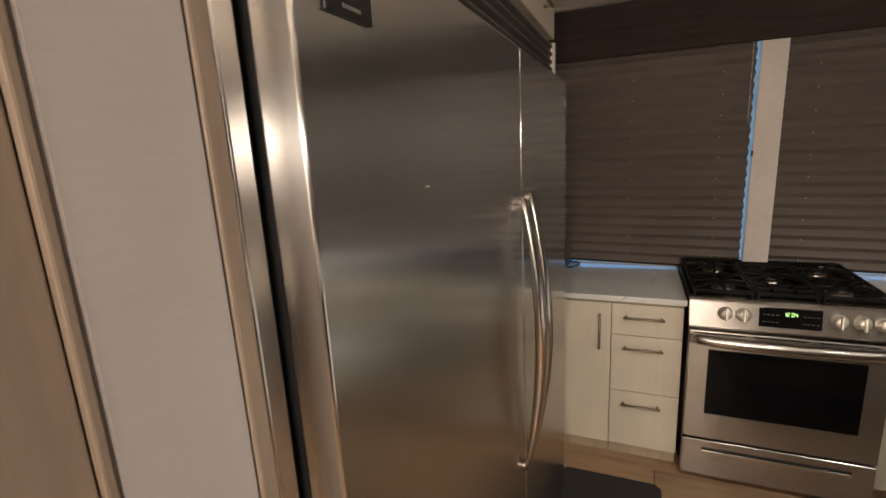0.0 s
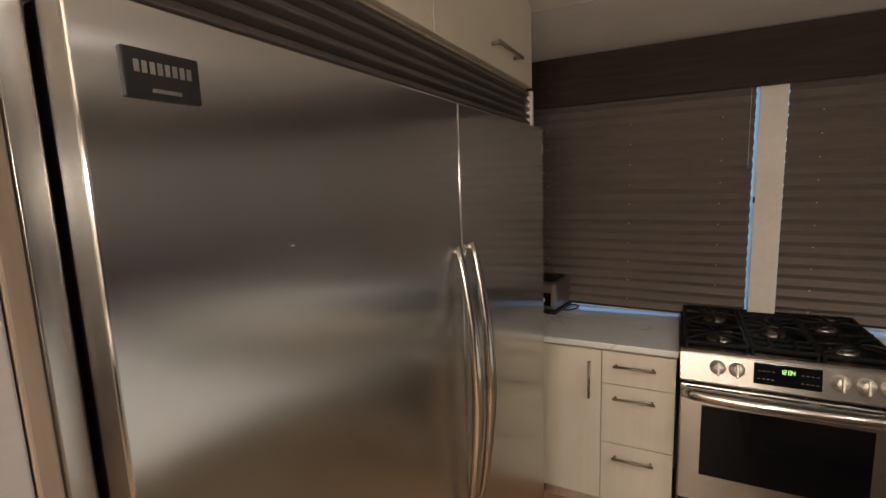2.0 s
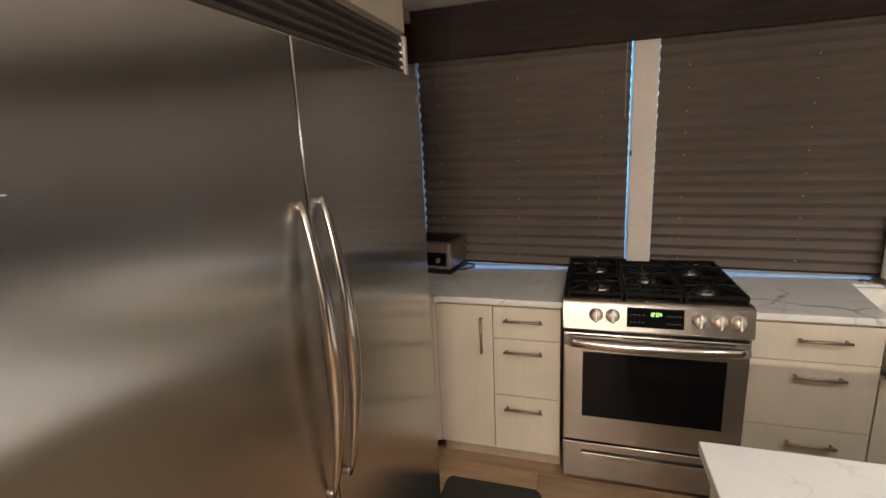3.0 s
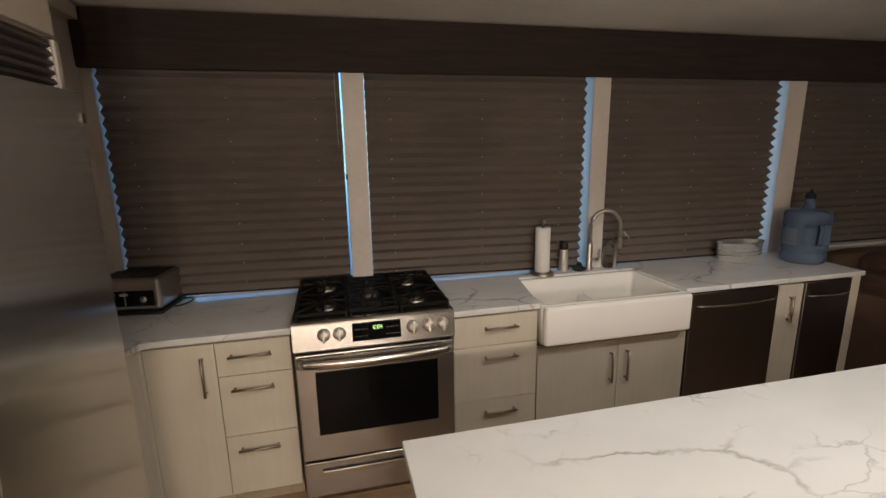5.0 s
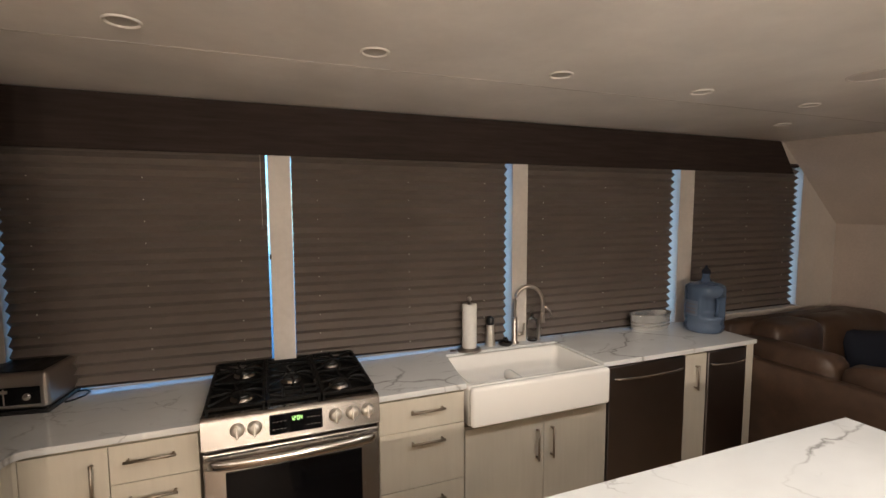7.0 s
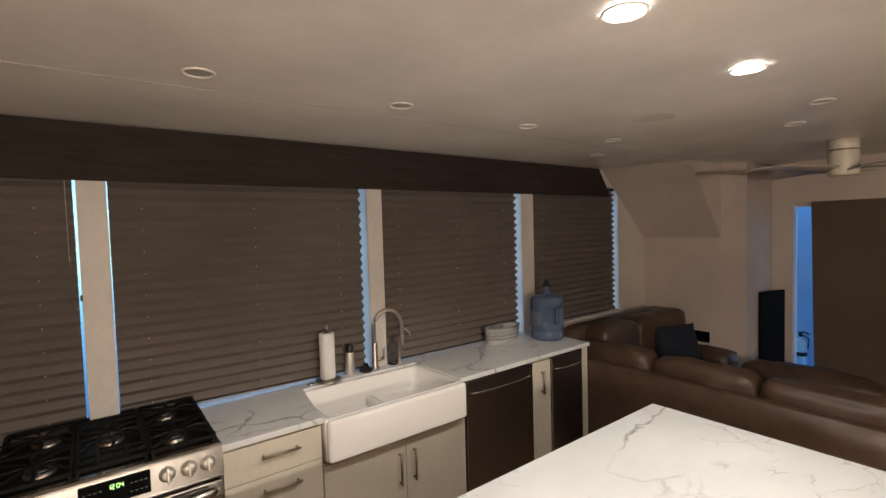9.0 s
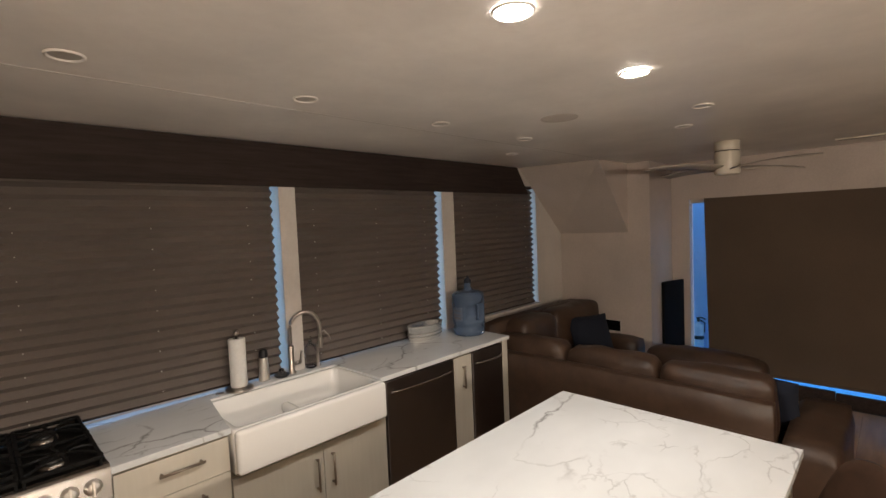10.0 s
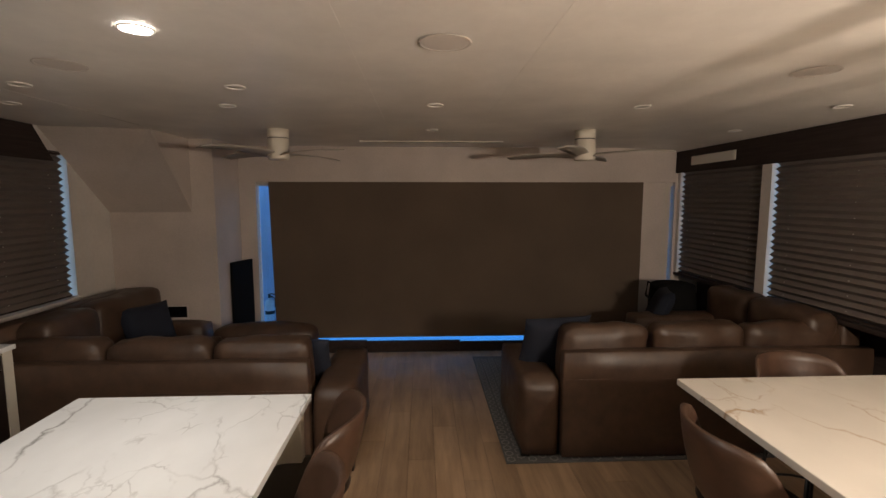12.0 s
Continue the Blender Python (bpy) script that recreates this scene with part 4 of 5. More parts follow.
def toaster():
    t = thing("toaster", (-0.2, 2.97, T), "stainless four-slice toaster with a black base", "toaster")
    m = Matrix.Translation((-0.245, 2.985, T)) @ Matrix.Rotation(radians(-8), 4, "Z")
    b = part("body", moved(box(-0.15, 0.15, -0.135, 0.135, 0.018, 0.190, 0.025, 4), m), TOASTM, t, smooth=False)
    part("base", moved(box(-0.152, 0.152, -0.137, 0.137, 0.0, 0.020, 0.006, 2), m), BLACKP, t, "black plastic base")
    part("top_plate", moved(box(-0.128, 0.128, -0.115, 0.115, 0.1905, 0.193, 0.001), m), BLACKM, t)
    for sx in (-0.09, -0.035, 0.035, 0.09):
        part("slot", moved(box(sx - 0.014, sx + 0.014, -0.10, 0.10, 0.1932, 0.1942, 0), m), BLACKP, t)
    fp = part("front_panel", moved(box(-0.122, 0.122, -0.1395, -0.1355, 0.048, 0.128, 0.002), m), BLACKG, t, "black control panel")
    for sx in (-0.075, -0.015):
        part("lever", moved(box(sx - 0.018, sx + 0.018, -0.152, -0.140, 0.105, 0.118, 0.003), m), SATIN, fp)
        part("lever_slot", moved(box(sx - 0.003, sx + 0.003, -0.1415, -0.140, 0.052, 0.124, 0.001), m), SATIN, fp)
    part("dial", moved(lathe([(0.018, 0), (0.018, 0.004), (0.014, 0.014), (0, 0.015)], (0, 0, 0), 20), m @ Matrix.Translation((0.075, -0.1398, 0.085)) @ Matrix.Rotation(radians(90), 4, "X")), CHROME, fp, smooth=True)
    pts = [(-0.09, 2.93, T + 0.006), (-0.06, 2.95, T + 0.005), (-0.03, 3.00, T + 0.005), (-0.025, 3.05, T + 0.005), (-0.05, 3.075, T + 0.006), (-0.10, 3.06, T + 0.006)]
    part("power_cord", tube(pts, 0.0045, 8), BLACKP, t, "black power cord", smooth=True)


toaster()
tk = thing("outlet_plug", (-0.36, 2.9, 1.1), "pale wall outlet with a plugged cord", "outlet")
part("plate", box(-0.379, -0.374, 2.86, 2.94, 1.04, 1.16, 0.002), WHITE, tk)
part("plug", box(-0.374, -0.345, 2.885, 2.915, 1.06, 1.09, 0.004), BLACKP, tk)
solid("kitchen_mat", slab([(-0.02, 1.45), (0.0, 1.42), (0.42, 1.42), (0.448, 1.45), (0.448, 2.27), (0.42, 2.30), (0.0, 2.30), (-0.02, 2.27)], 0.001, 0.014, 0.003), MATM, "dark rubber kitchen floor mat", "mat")

# ---- island ----
isl = thing("kitchen_island", (2.02, 0.98, 0), "kitchen island with a white veined quartz top", "island")
part("top", box(0.900, 3.136, 0.468, 1.494, 0.884, 0.914, 0.003), QUARTZ, isl, "white quartz top with grey veins")
part("cabinet", box(0.99, 3.05, 0.82, 1.43, 0.09, 0.883, 0.002), CREAM, isl)
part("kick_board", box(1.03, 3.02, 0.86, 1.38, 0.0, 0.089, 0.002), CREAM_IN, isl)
part("end_panel", box(3.055, 3.115, 0.50, 1.46, 0.0, 0.883, 0.002), CREAM, isl, "cream end panel")
part("end_panel", box(0.925, 0.985, 0.50, 1.46, 0.0, 0.883, 0.002), CREAM, isl, "cream end panel")
for k in range(4):
    x = 1.0 + k * 0.5125
    part("door", box(x, x + 0.5085, 1.431, 1.451, 0.095, 0.872, 0.002), CREAM, isl)

for a, b in WIN[:3]:
    solid("sill", box(a + 0.001, b - 0.001, 3.0865, 3.137, 0.885, 0.922, 0.003), WHITEP, "white window sill rail behind the worktop", "sill", kind="structure")
solid("cornice", box(X0 + 0.001, X0 + 0.05, 2.10, 2.985, 2.315, CEIL - 0.005, 0.004), CREAM, "cream cornice strip under the ceiling", "cornice", kind="structure")


# ---- ceiling fixtures ----
def downlight(x, y, lit, r=0.058):
    d = thing("recessed_light", (x, y, CEIL - 0.012), "round recessed ceiling light, switched on" if lit else "round recessed ceiling light, switched off", "ceiling light", "recessed ceiling lights")
    z = CEIL - 0.0045 - max(0.0, -2.35 - y) * SLOPE
    part("trim_ring", lathe([(r, 0), (r, -0.004), (r - 0.004, -0.007), (r - 0.006, -0.006), (r - 0.010, 0.0)], (x, y, z), 32), CEILP, d, smooth=True)
    part("lens", lathe([(0, -0.002), (r - 0.0108, -0.0015), (r - 0.0108, 0.003)], (x, y, z), 28), LAMPON if lit else LENS, d, "glowing lens" if lit else "frosted lens greyed for the shade in its recess")


for lx, ly in LIT:
    downlight(lx, ly, True)
for lx, ly in [(0.44, 1.985), (1.20, 1.990), (1.99, 1.995), (2.80, 2.000), (3.61, 2.005), (4.09, 2.455), (3.62, 0.930), (4.12, 1.175), (4.04, -0.123), (5.09, -0.126), (4.03, -1.435), (3.88, -2.61), (4.89, -2.625)]:
    downlight(lx, ly, False, 0.052)
MESHM = grained("speaker_mesh", (0.61, 0.55, 0.505), (0.69, 0.63, 0.575), (1, 1, 1), 0.7, 0.4, 260.0)
for sx, sy in ((2.89, -0.130), (3.25, 1.535), (3.21, -1.850)):
    sp = thing("ceiling_speaker", (sx, sy, CEIL - 0.01), "round flush ceiling speaker with a pale grille", "speaker", "ceiling speakers")
    part("rim", lathe([(0.100, 0), (0.099, -0.002), (0.094, -0.003), (0.090, -0.002), (0.090, 0)], (sx, sy, CEIL - 0.0045), 40), MESHM, sp, smooth=True)
    part("grille", lathe([(0, -0.002), (0.06, -0.0018), (0.089, -0.001)], (sx, sy, CEIL - 0.0045), 40), MESHM, sp, "fine grille cloth")


def fan(x, y):
    f = thing("ceiling_fan", (x, y, CEIL), "white low-profile ceiling fan with four thin blades", "ceiling fan", "ceiling fans")
    part("canopy", lathe([(0, 0), (0.088, 0), (0.088, -0.066), (0.084, -0.072), (0, -0.072)], (x, y, CEIL - 0.005), 36), FANW, f, smooth=True)
    part("motor", lathe([(0, -0.078), (0.086, -0.078), (0.089, -0.084), (0.089, -0.240), (0.081, -0.251), (0.03, -0.255), (0, -0.255)], (x, y, CEIL - 0.005), 36), FANW, f, smooth=True)
    part("band", lathe([(0.085, -0.071), (0.0845, -0.080)], (x, y, CEIL - 0.005), 36), BLACKP, f, "dark seam band")
    for a in (147, 57, -33, -123):
        bm = bmesh.new()
        n = 14
        rows = []
        for i in range(n + 1):
            u = i / n
            rr = 0.080 + 0.62 * u
            w = 0.030 + 0.045 * math.sin(math.pi * min(1, u * 0.62 + 0.16)) * (1 - 0.5 * u ** 6)
            z = -0.205 + 0.022 * math.sin(u * 2.6) - 0.012 * u
            row = []
            for s in (-1, -0.4, 0.4, 1):
                zz = z + s * 0.014 * (1 - 0.5 * u)
                row.append((bm.verts.new((rr, s * w, zz - 0.004)), bm.verts.new((rr, s * w, zz + 0.004))))
            rows.append(row)
        for p, q in zip(rows, rows[1:]):
            for k in range(3):
                bm.faces.new((p[k][0], q[k][0], q[k + 1][0], p[k + 1][0]))
                bm.faces.new((p[k][1], p[k + 1][1], q[k + 1][1], q[k][1]))
            bm.faces.new((p[0][0], p[0][1], q[0][1], q[0][0]))
            bm.faces.new((p[3][0], q[3][0], q[3][1], p[3][1]))
        for row, flip in ((rows[0], 0), (rows[-1], 1)):
            for k in range(3):
                q = (row[k][0], row[k + 1][0], row[k + 1][1], row[k][1])
                bm.faces.new(q[::-1] if flip else q)
        bmesh.ops.recalc_face_normals(bm, faces=bm.faces)
        part("blade", moved(bm, Matrix.Translation((x, y, CEIL - 0.005)) @ Matrix.Rotation(radians(a), 4, "Z")), FANB, f, "thin pale blade with its underside shade in the colour", smooth=True)
    return f


fan(5.12, 1.170)
fan(5.07, -1.435)
sl = thing("ceiling_vent", (5.86, -0.14, CEIL - 0.01), "long slim white slot vent in the ceiling", "vent")
part("frame", box(5.83, 5.89, -0.86, 0.58, CEIL - 0.016, CEIL - 0.0045, 0.003), FANW, sl)
part("slot", box(5.845, 5.875, -0.84, 0.56, CEIL - 0.0175, CEIL - 0.0165, 0), BLACKP, sl)
av = thing("air_vent", (5.76, -2.97, 2.18), "white slatted air vent on the dark valance", "vent")
part("frame", box(5.37, 6.09, -2.981, -2.972, 2.165, 2.258, 0.003), FANW, av)
for k in range(4):
    part("slat", box(5.39, 6.07, -2.972, -2.967, 2.178 + k * 0.019, 2.189 + k * 0.019, 0.002), WHITE, av)

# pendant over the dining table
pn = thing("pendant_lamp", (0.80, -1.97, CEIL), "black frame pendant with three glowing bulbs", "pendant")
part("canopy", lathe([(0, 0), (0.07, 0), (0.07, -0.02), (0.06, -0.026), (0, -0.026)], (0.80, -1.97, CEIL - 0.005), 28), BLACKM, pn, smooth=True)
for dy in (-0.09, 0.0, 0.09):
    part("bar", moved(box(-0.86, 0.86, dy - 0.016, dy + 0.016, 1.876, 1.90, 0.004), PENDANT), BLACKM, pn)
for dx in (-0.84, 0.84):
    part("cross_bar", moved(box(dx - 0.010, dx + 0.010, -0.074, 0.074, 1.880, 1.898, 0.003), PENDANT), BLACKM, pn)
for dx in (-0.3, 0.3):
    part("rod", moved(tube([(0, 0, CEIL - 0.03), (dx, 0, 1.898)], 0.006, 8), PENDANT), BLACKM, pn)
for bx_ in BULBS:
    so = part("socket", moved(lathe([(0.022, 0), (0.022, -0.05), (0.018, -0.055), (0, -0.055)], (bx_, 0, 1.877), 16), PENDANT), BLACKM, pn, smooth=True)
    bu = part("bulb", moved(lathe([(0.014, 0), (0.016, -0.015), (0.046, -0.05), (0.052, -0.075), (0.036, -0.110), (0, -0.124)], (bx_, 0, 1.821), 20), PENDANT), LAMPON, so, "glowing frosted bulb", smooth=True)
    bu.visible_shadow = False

# ---- stools and the second table ----
tb = thing("dining_table", (2.2, -1.95, 0), "counter-height table with a warm veined quartz top", "table")
part("tabletop", box(1.05, 3.239, -2.62, -1.294, 0.882, 0.914, 0.004), QUARTZ2, tb, "cream quartz top with brown veins")
part("pedestal", box(1.55, 2.75, -2.25, -1.68, 0.03, 0.881, 0.006), SEATDK, tb, "dark pedestal base")
part("plinth", box(1.50, 2.80, -2.30, -1.63, 0.0, 0.029, 0.004), BLACKP, tb)


def stool(x, y, turn, group):
    """A bucket stool; its back stands on the side that turn (degrees, anticlockwise from -y) names."""
    s = thing("bar_stool", (0, 0, 0), "tan leather bucket bar stool with black metal legs", "stool", group)
    bm = bmesh.new()
    nu, nv = 20, 7
    g = []
    for i in range(nu + 1):
        u = -1 + 2 * i / nu
        ang = radians(-90 + u * 84)
        top = 0.935 - 0.150 * abs(u) ** 5 - 0.06 * max(0, abs(u) - 0.75) / 0.25
        col = []
        for j in range(nv + 1):
            v = j / nv
            z = 0.585 + (top - 0.585) * v
            r = 0.150 + 0.085 * v ** 0.6 + 0.010 * math.sin(v * 3)
            cx, cy = math.cos(ang), math.sin(ang)
            col.append([bm.verts.new((cx * (r + t) * 1.06, cy * (r + t) * 0.98 - 0.02 * v, z)) for t in (0, 0.020)])
        g.append(col)
    for i in range(nu):
        for j in range(nv):
            for t in (0, 1):
                q = (g[i][j][t], g[i + 1][j][t], g[i + 1][j + 1][t], g[i][j + 1][t])
                bm.faces.new(q if t else q[::-1])
        bm.faces.new((g[i][nv][0], g[i + 1][nv][0], g[i + 1][nv][1], g[i][nv][1]))
        bm.faces.new((g[i][0][0], g[i][0][1], g[i + 1][0][1], g[i + 1][0][0]))
    for i in (0, nu):
        for j in range(nv):
            bm.faces.new((g[i][j][0], g[i][j][1], g[i][j + 1][1], g[i][j + 1][0]))
    bmesh.ops.recalc_face_normals(bm, faces=bm.faces)
    part("backrest", bm, LEATHER_T, s, "curved tan leather shell", smooth=True)
    part("seat", lathe([(0, 0), (0.13, 0), (0.185, 0.012), (0.200, 0.035), (0.190, 0.058), (0.15, 0.068), (0, 0.070)], (0, 0.0, 0.560), 32), SEATDK, s, "dark leather seat", smooth=True)
    for sx in (-1, 1):
        for sy in (-1, 1):
            part("leg", tube([(sx * 0.12, sy * 0.12, 0.565), (sx * 0.15, sy * 0.15, 0.30), (sx * 0.185, sy * 0.185, 0.004)], 0.010, 8), BLACKM, s, smooth=True)
    ring = [(0.153 * math.cos(a) * 1.38, 0.153 * math.sin(a) * 1.38, 0.22) for a in [2 * math.pi * k / 24 for k in range(25)]]
    part("foot_ring", tube(ring, 0.007, 8), BLACKM, s, smooth=True)
    s.matrix_world = pose(x, y, 0, 0, 0, turn)
    return s


st = stool(2.95, 0.47, 0, "stools along the island")
for x in (2.42, 1.88):
    copy_thing(st, pose(x, 0.47, 0, 0, 0, 0))
s2 = stool(2.74, -1.34, 180, "stools round the table")
copy_thing(s2, pose(2.05, -1.28, 0, 0, 0, 180))
copy_thing(s2, pose(3.30, -2.08, 0, 0, 0, 90))
for x in (2.66, 2.05):
    copy_thing(s2, pose(x, -2.66, 0, 0, 0, 0))


# ---- sofas ----
def sofa(mirror, x0, yb, name_label):
    """An L-shaped sectional: its back to the kitchen at x0, one wing along the windows. mirror: 1 or -1 across y = -0.15."""
    def fy(y):
        return y if mirror > 0 else -0.30 - y

    def pf(x_0, x_1, y_0, y_1, z_0, z_1, **kw):
        a, b = sorted((fy(y_0), fy(y_1)))
        return puff(x_0, x_1, a, b, z_0, z_1, **kw)
    s = thing("sectional_sofa", (x0 + 0.5, fy(1.9), 0), name_label, "sofa")
    part("back_frame", pf(x0, x0 + 0.11, 0.690, 2.88, 0.018, 0.770, r=0.026, amp=0.004), LEATHER, s)
    part("back_seam", pf(x0 - 0.003, x0 + 0.002, 0.70, 1.75, 0.578, 0.584, r=0.002, amp=0.0, cuts=1), LEATHER_T, s, "stitched seam")
    part("armrest", pf(x0 + 0.03, x0 + 0.92, 0.405, 0.685, 0.018, 0.575, r=0.045, amp=0.010), LEATHER, s, "broad leather armrest")
    part("seat_base", pf(x0 + 0.11, x0 + 0.90, 0.69, 2.88, 0.06, 0.29, r=0.02, amp=0.004), LEATHER, s)
    ex = 5.74 if mirror > 0 else 5.43
    ct = 0.865 if mirror > 0 else 0.905
    part("wing_base", pf(x0 + 0.905, ex - 0.28, 2.06, 2.88, 0.06, 0.29, r=0.02, amp=0.004), LEATHER, s)
    part("wing_back", pf(x0 + 0.115, ex - 0.05, 2.72, 2.885, 0.29, 0.945, r=0.04, amp=0.008), LEATHER, s)
    part("end_arm", pf(ex - 0.275, ex, 2.05 if mirror > 0 else 1.70, 2.71, 0.06, 0.600 if mirror > 0 else 0.72, r=0.045, amp=0.010), LEATHER, s, "rounded end armrest")
    for a, b in ((0.695, 1.335), (1.345, 2.02)):
        part("seat_cushion", pf(x0 + 0.13, x0 + 0.90, a, b, 0.292, 0.46, r=0.05, amp=0.015), LEATHER, s)
        part("back_cushion", pf(x0 + 0.105, x0 + 0.30, a + 0.02, b, 0.40, ct, r=0.060, amp=0.030, freq=4.5, cuts=13), LEATHER, s, "creased leather back cushion")
    part("back_cushion", pf(x0 + 0.105, x0 + 0.30, 2.045, 2.74, 0.40, ct, r=0.060, amp=0.030, freq=4.5, cuts=13), LEATHER, s, "creased leather back cushion")
    for a, b, h in ((x0 + 0.10 if mirror < 0 else x0 + 0.32, 4.80, 0.955 if mirror > 0 else 0.985), (4.81, ex - 0.06, 0.955 if mirror > 0 else 0.975)):
        part("back_cushion", pf(a, b, 2.50 if mirror > 0 else 2.45, 2.76 if mirror > 0 else 2.70, 0.42, h, r=0.07, amp=0.016, freq=6, cuts=9), LEATHER, s, "tall leather back cushion")
        part("seat_cushion", pf(max(a, x0 + 0.91), min(b, ex - 0.28), 2.07, 2.55, 0.292, 0.46, r=0.05, amp=0.015), LEATHER, s)
    for fx in (x0 + 0.08, x0 + 0.85):
        for y in (0.45, 2.80):
            part("foot", box(fx - 0.03, fx + 0.03, fy(y) - 0.03, fy(y) + 0.03, 0.0145 if mirror < 0 else 0.001, 0.065, 0.004), BLACKP, s)
    return s


sofa(1, 3.955, 2.9, "brown leather sectional sofa along the window wall")
sofa(-1, 4.060, 2.9, "brown leather sectional sofa standing on the rug")
oc = thing("recliner", (5.4, 1.4, 0), "low brown leather armchair facing the sofa", "armchair")
part("backrest", puff(5.35, 5.62, 0.98, 1.92, 0.30, 0.605, r=0.10, amp=0.02, cuts=8), LEATHER, oc)
part("seat", puff(4.95, 5.36, 1.12, 1.78, 0.06, 0.42, r=0.05, amp=0.012), LEATHER, oc)
part("base", puff(5.34, 5.60, 1.0, 1.9, 0.001, 0.30, r=0.02, amp=0.004), LEATHER, oc)
for a, b in ((0.98, 1.11), (1.79, 1.92)):
    part("armrest", puff(4.95, 5.36, a, b, 0.02, 0.55, r=0.05, amp=0.01), LEATHER, oc)


def pillow(x, y, z, rx, rz, w=0.46):
    bm = bmesh.new()
    n = 12
    top, bot = [], []
    for i in range(n + 1):
        for j in range(n + 1):
            u, v = -1 + 2 * i / n, -1 + 2 * j / n
            k = 1 - 0.07 * (1 - v * v) * abs(u) ** 3
            l = 1 - 0.07 * (1 - u * u) * abs(v) ** 3
            h = 0.075 * ((1 - u ** 4) * (1 - v ** 4)) ** 0.55 + 0.003 + 0.004 * noise.noise((u * 2, v * 2, x))
            top.append(bm.verts.new((u * w / 2 * k, v * w / 2 * l, h)))
            bot.append(bm.verts.new((u * w / 2 * k, v * w / 2 * l, -h)))
    for i in range(n):
        for j in range(n):
            a = i * (n + 1) + j
            bm.faces.new((top[a], top[a + n + 1], top[a + n + 2], top[a + 1]))
            bm.faces.new((bot[a], bot[a + 1], bot[a + n + 2], bot[a + n + 1]))
    edge = [i for i in range(n + 1)] + [(i * (n + 1) + n) for i in range(1, n + 1)] + [n * (n + 1) + j for j in range(n - 1, -1, -1)] + [i * (n + 1) for i in range(n - 1, 0, -1)]
    for a, b in zip(edge, edge[1:] + edge[:1]):
        bm.faces.new((top[a], top[b], bot[b], bot[a]))
    bmesh.ops.recalc_face_normals(bm, faces=bm.faces)
    ob = solid("throw_pillow", bm, NAVY, "dark navy cloth throw pillow on the sofa", "pillow", "navy throw pillows", smooth=True)
    ob.matrix_world = pose(x, y, z, rx, 0, rz)
    return ob


pillow(5.17, 2.36, 0.67, 66, -30, 0.44)
pillow(4.42, 0.80, 0.625, 74, 80, 0.36)
pillow(4.47, -1.02, 0.700, 66, 100, 0.52)
pillow(5.42, -2.33, 0.72, 66, 160, 0.48)
bag = thing("black_bag", (5.66, -2.6, 0), "black bag standing beyond the sofa", "bag")
part("bag_body", puff(5.52, 5.80, -2.80, -2.40, 0.002, 0.95, r=0.06, amp=0.02), DULLBLK, bag)
part("strap", tube([(5.6, -2.42, 0.90), (5.6, -2.31, 0.97), (5.6, -2.29, 0.84), (5.6, -2.40, 0.72)], 0.012, 8), DULLBLK, bag, smooth=True)

# ---- rug with a raised trellis ----
RUGG = grained("rug_grey", (0.085, 0.082, 0.078), (0.13, 0.125, 0.118), (1, 1, 1), 0.95, 0.5, 120.0)
RUGL = grained("rug_pale", (0.20, 0.19, 0.175), (0.27, 0.255, 0.235), (1, 1, 1), 0.95, 0.5, 120.0)
rug = thing("area_rug", (5.1, -1.75, 0), "grey area rug with a pale trellis pattern", "rug")
part("rug_base", box(4.040, 6.20, -2.88, -0.605, 0.001, 0.010, 0.003), RUGG, rug)


def trellis():
    verts, faces = [], []
    p = 0.075
    for i in range(int(2.10 / p)):
        for j in range(int(2.22 / p)):
            cx, cy = 4.085 + p * i + (p / 2 if j % 2 else 0), -0.645 - p * j
            if cx > 6.12:
                continue
            for a in range(6):
                a0, a1 = a * math.pi / 3, (a + 1) * math.pi / 3
                k = len(verts)
                for ang, r in ((a0, 0.033), (a1, 0.033), (a1, 0.024), (a0, 0.024)):
                    verts.append((cx + r * math.cos(ang), cy + r * math.sin(ang), 0.0115))
                faces.append((k, k + 1, k + 2, k + 3))
    me = bpy.data.meshes.new("trellis")
    me.from_pydata(verts, [], faces)
    me.materials.append(RUGL)
    return me


tr = new("trellis", trellis())
tr.parent = rug
tr.matrix_parent_inverse = Matrix.Translation(rug.location).inverted()
tagged(tr, "pale trellis pattern", kind="stuff")

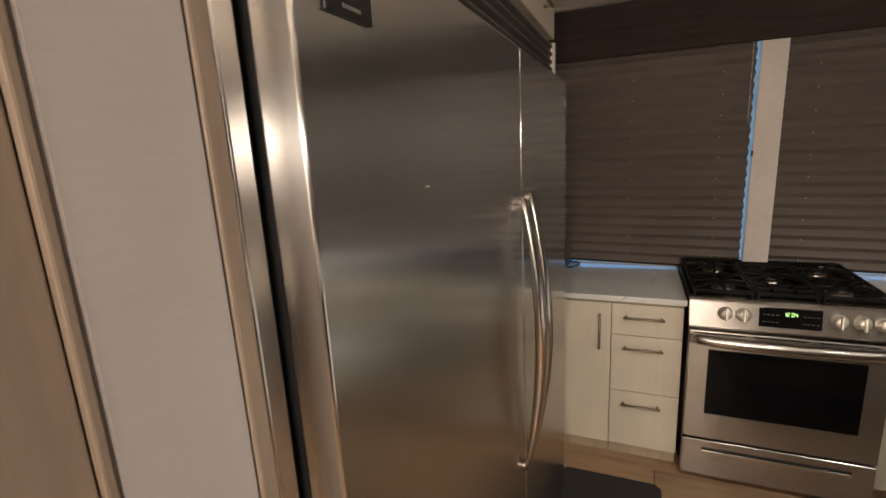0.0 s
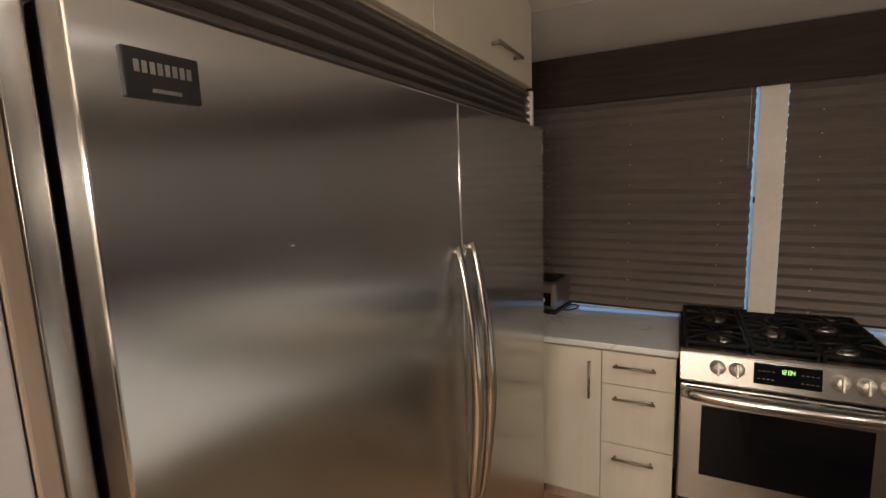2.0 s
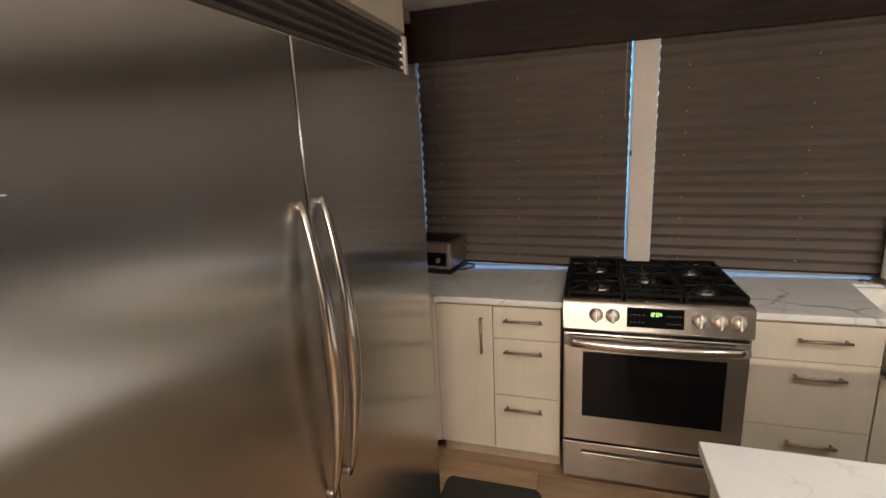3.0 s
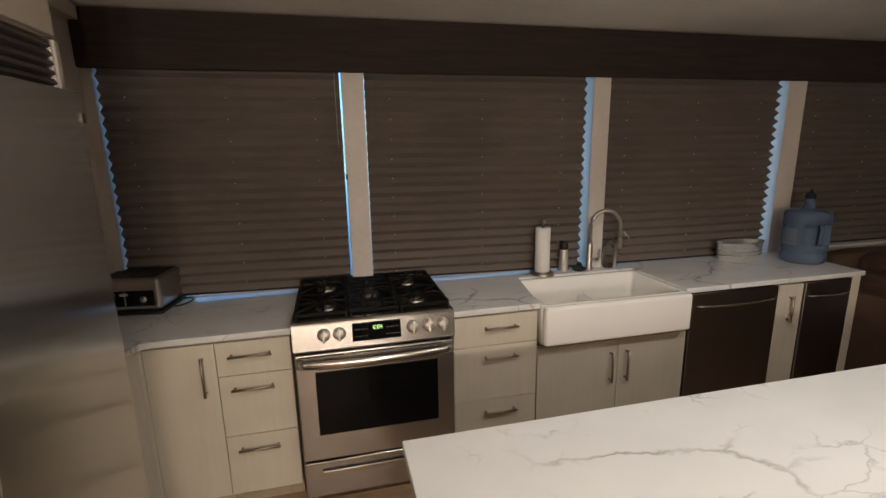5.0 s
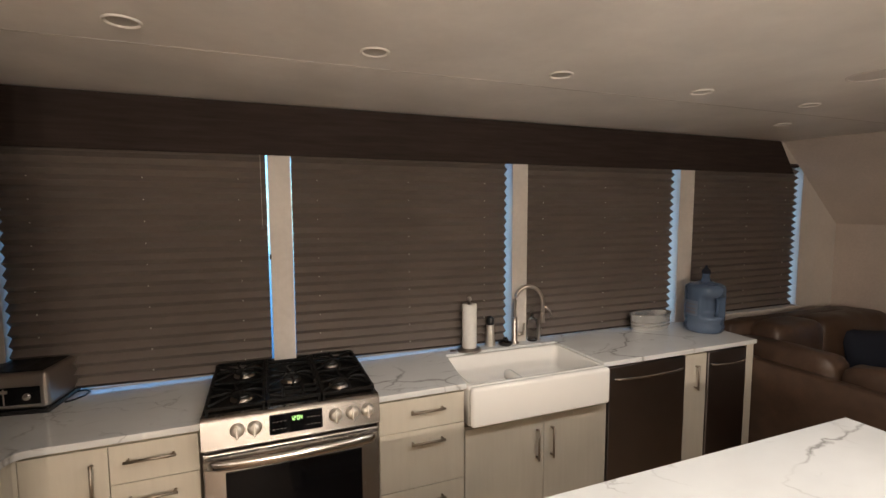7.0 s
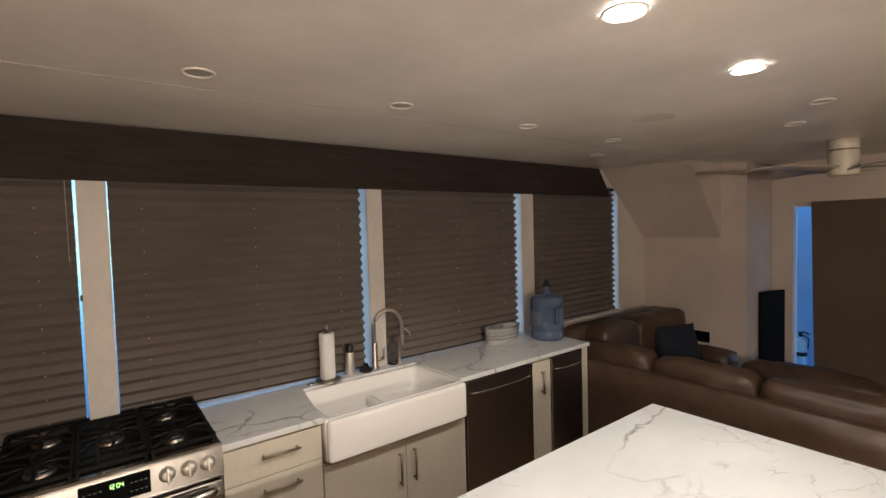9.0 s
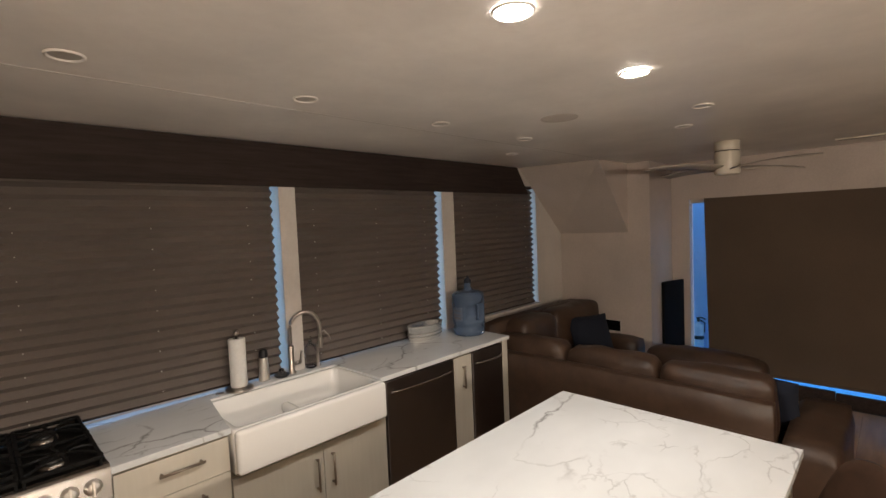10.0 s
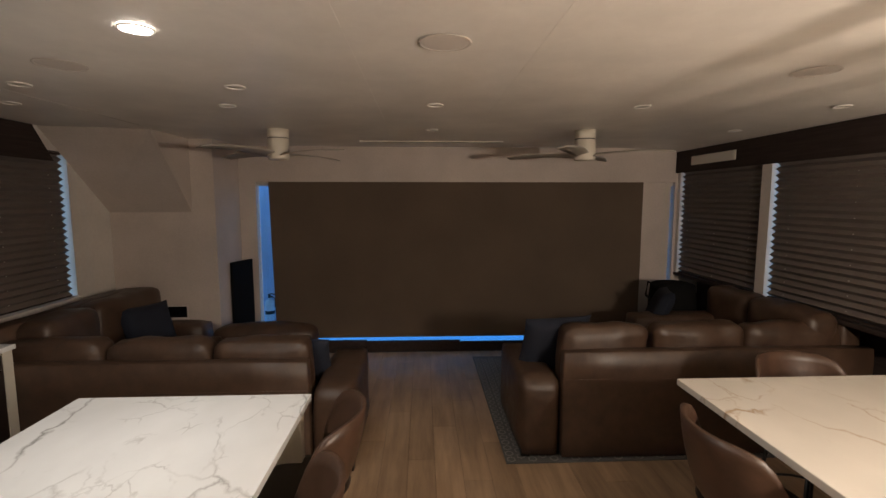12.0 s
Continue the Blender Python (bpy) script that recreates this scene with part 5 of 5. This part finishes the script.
# ---- things by the end wall ----
fx = thing("fire_extinguisher", (7.12, 1.95, 0.21), "small white fire extinguisher on a wall bracket", "fire extinguisher")
ec = (7.12, 1.952, 0.21)
part("cylinder", lathe([(0, 0), (0.053, 0), (0.060, 0.008), (0.060, 0.24), (0.045, 0.275), (0.018, 0.290), (0.018, 0.305), (0, 0.305)], ec, 24), RED, fx, smooth=True)
part("band", lathe([(0.0612, 0.10), (0.0612, 0.145)], ec, 24), BLACKP, fx, "dark label band")
part("valve", box(ec[0] - 0.015, ec[0] + 0.015, ec[1] - 0.015, ec[1] + 0.015, 0.518, 0.56, 0.004), BLACKP, fx)
part("lever", tube([(ec[0], ec[1] + 0.02, 0.56), (ec[0], ec[1] - 0.03, 0.575), (ec[0], ec[1] - 0.08, 0.555)], 0.008, 8), BLACKP, fx)
part("hose", tube([(ec[0], ec[1] - 0.02, 0.54), (ec[0] - 0.01, ec[1] - 0.075, 0.51), (ec[0] - 0.02, ec[1] - 0.072, 0.40)], 0.008, 8), BLACKP, fx)
part("bracket", box(7.175, 7.199, ec[1] - 0.03, ec[1] + 0.03, 0.19, 0.48, 0.003), NICKEL, fx)
tv = thing("dark_screen", (6.24, 1.95, 0), "dark flat panel standing by the door jamb", "panel")
mt = Matrix.Translation((6.083, 1.982, 0)) @ Matrix.Rotation(math.atan2(-0.105, 0.40), 4, "Z")
part("panel", moved(box(-0.03, 0.325, -0.015, 0.015, 0.02, 1.125, 0.004), mt), DULLBLK, tv)
part("foot", moved(box(0.02, 0.31, -0.026, 0.026, 0.0, 0.02, 0.004), mt), BLACKP, tv)
wv = thing("wall_vent", (5.79, 2.45, 0.60), "dark wall vent above the sofa arm", "vent")
part("frame", box(5.783, 5.7945, 2.325, 2.580, 0.588, 0.728, 0.002), WHITEP, wv)
part("opening", box(5.7805, 5.7825, 2.337, 2.568, 0.608, 0.720, 0.001), BLACKG, wv)

# ---- floor planks ----
pw = 0.182
plank_meshes = {}
k = 0
y = -3.03
row = 0
while y < 3.02:
    w = min(pw, 3.03 - y)
    x = -1.55 - (row * 0.47) % 1.2
    while x < 6.42:
        a, b = max(x, -1.55), min(x + 1.2, 6.42)
        if b - a > 0.02:
            key = (round(b - a, 3), round(w, 3))
            if key not in plank_meshes:
                plank_meshes[key] = mesh_of("plank", box(0.0008, key[0] - 0.0008, 0.0008, key[1] - 0.0008, -0.006, 0.0, 0.0012, 1), PLANK)
            ob = new("plank", plank_meshes[key])
            ob.location = (a, y, 0)
            ob.parent = floor
            k += 1
        x += 1.2
    y += pw
    row += 1
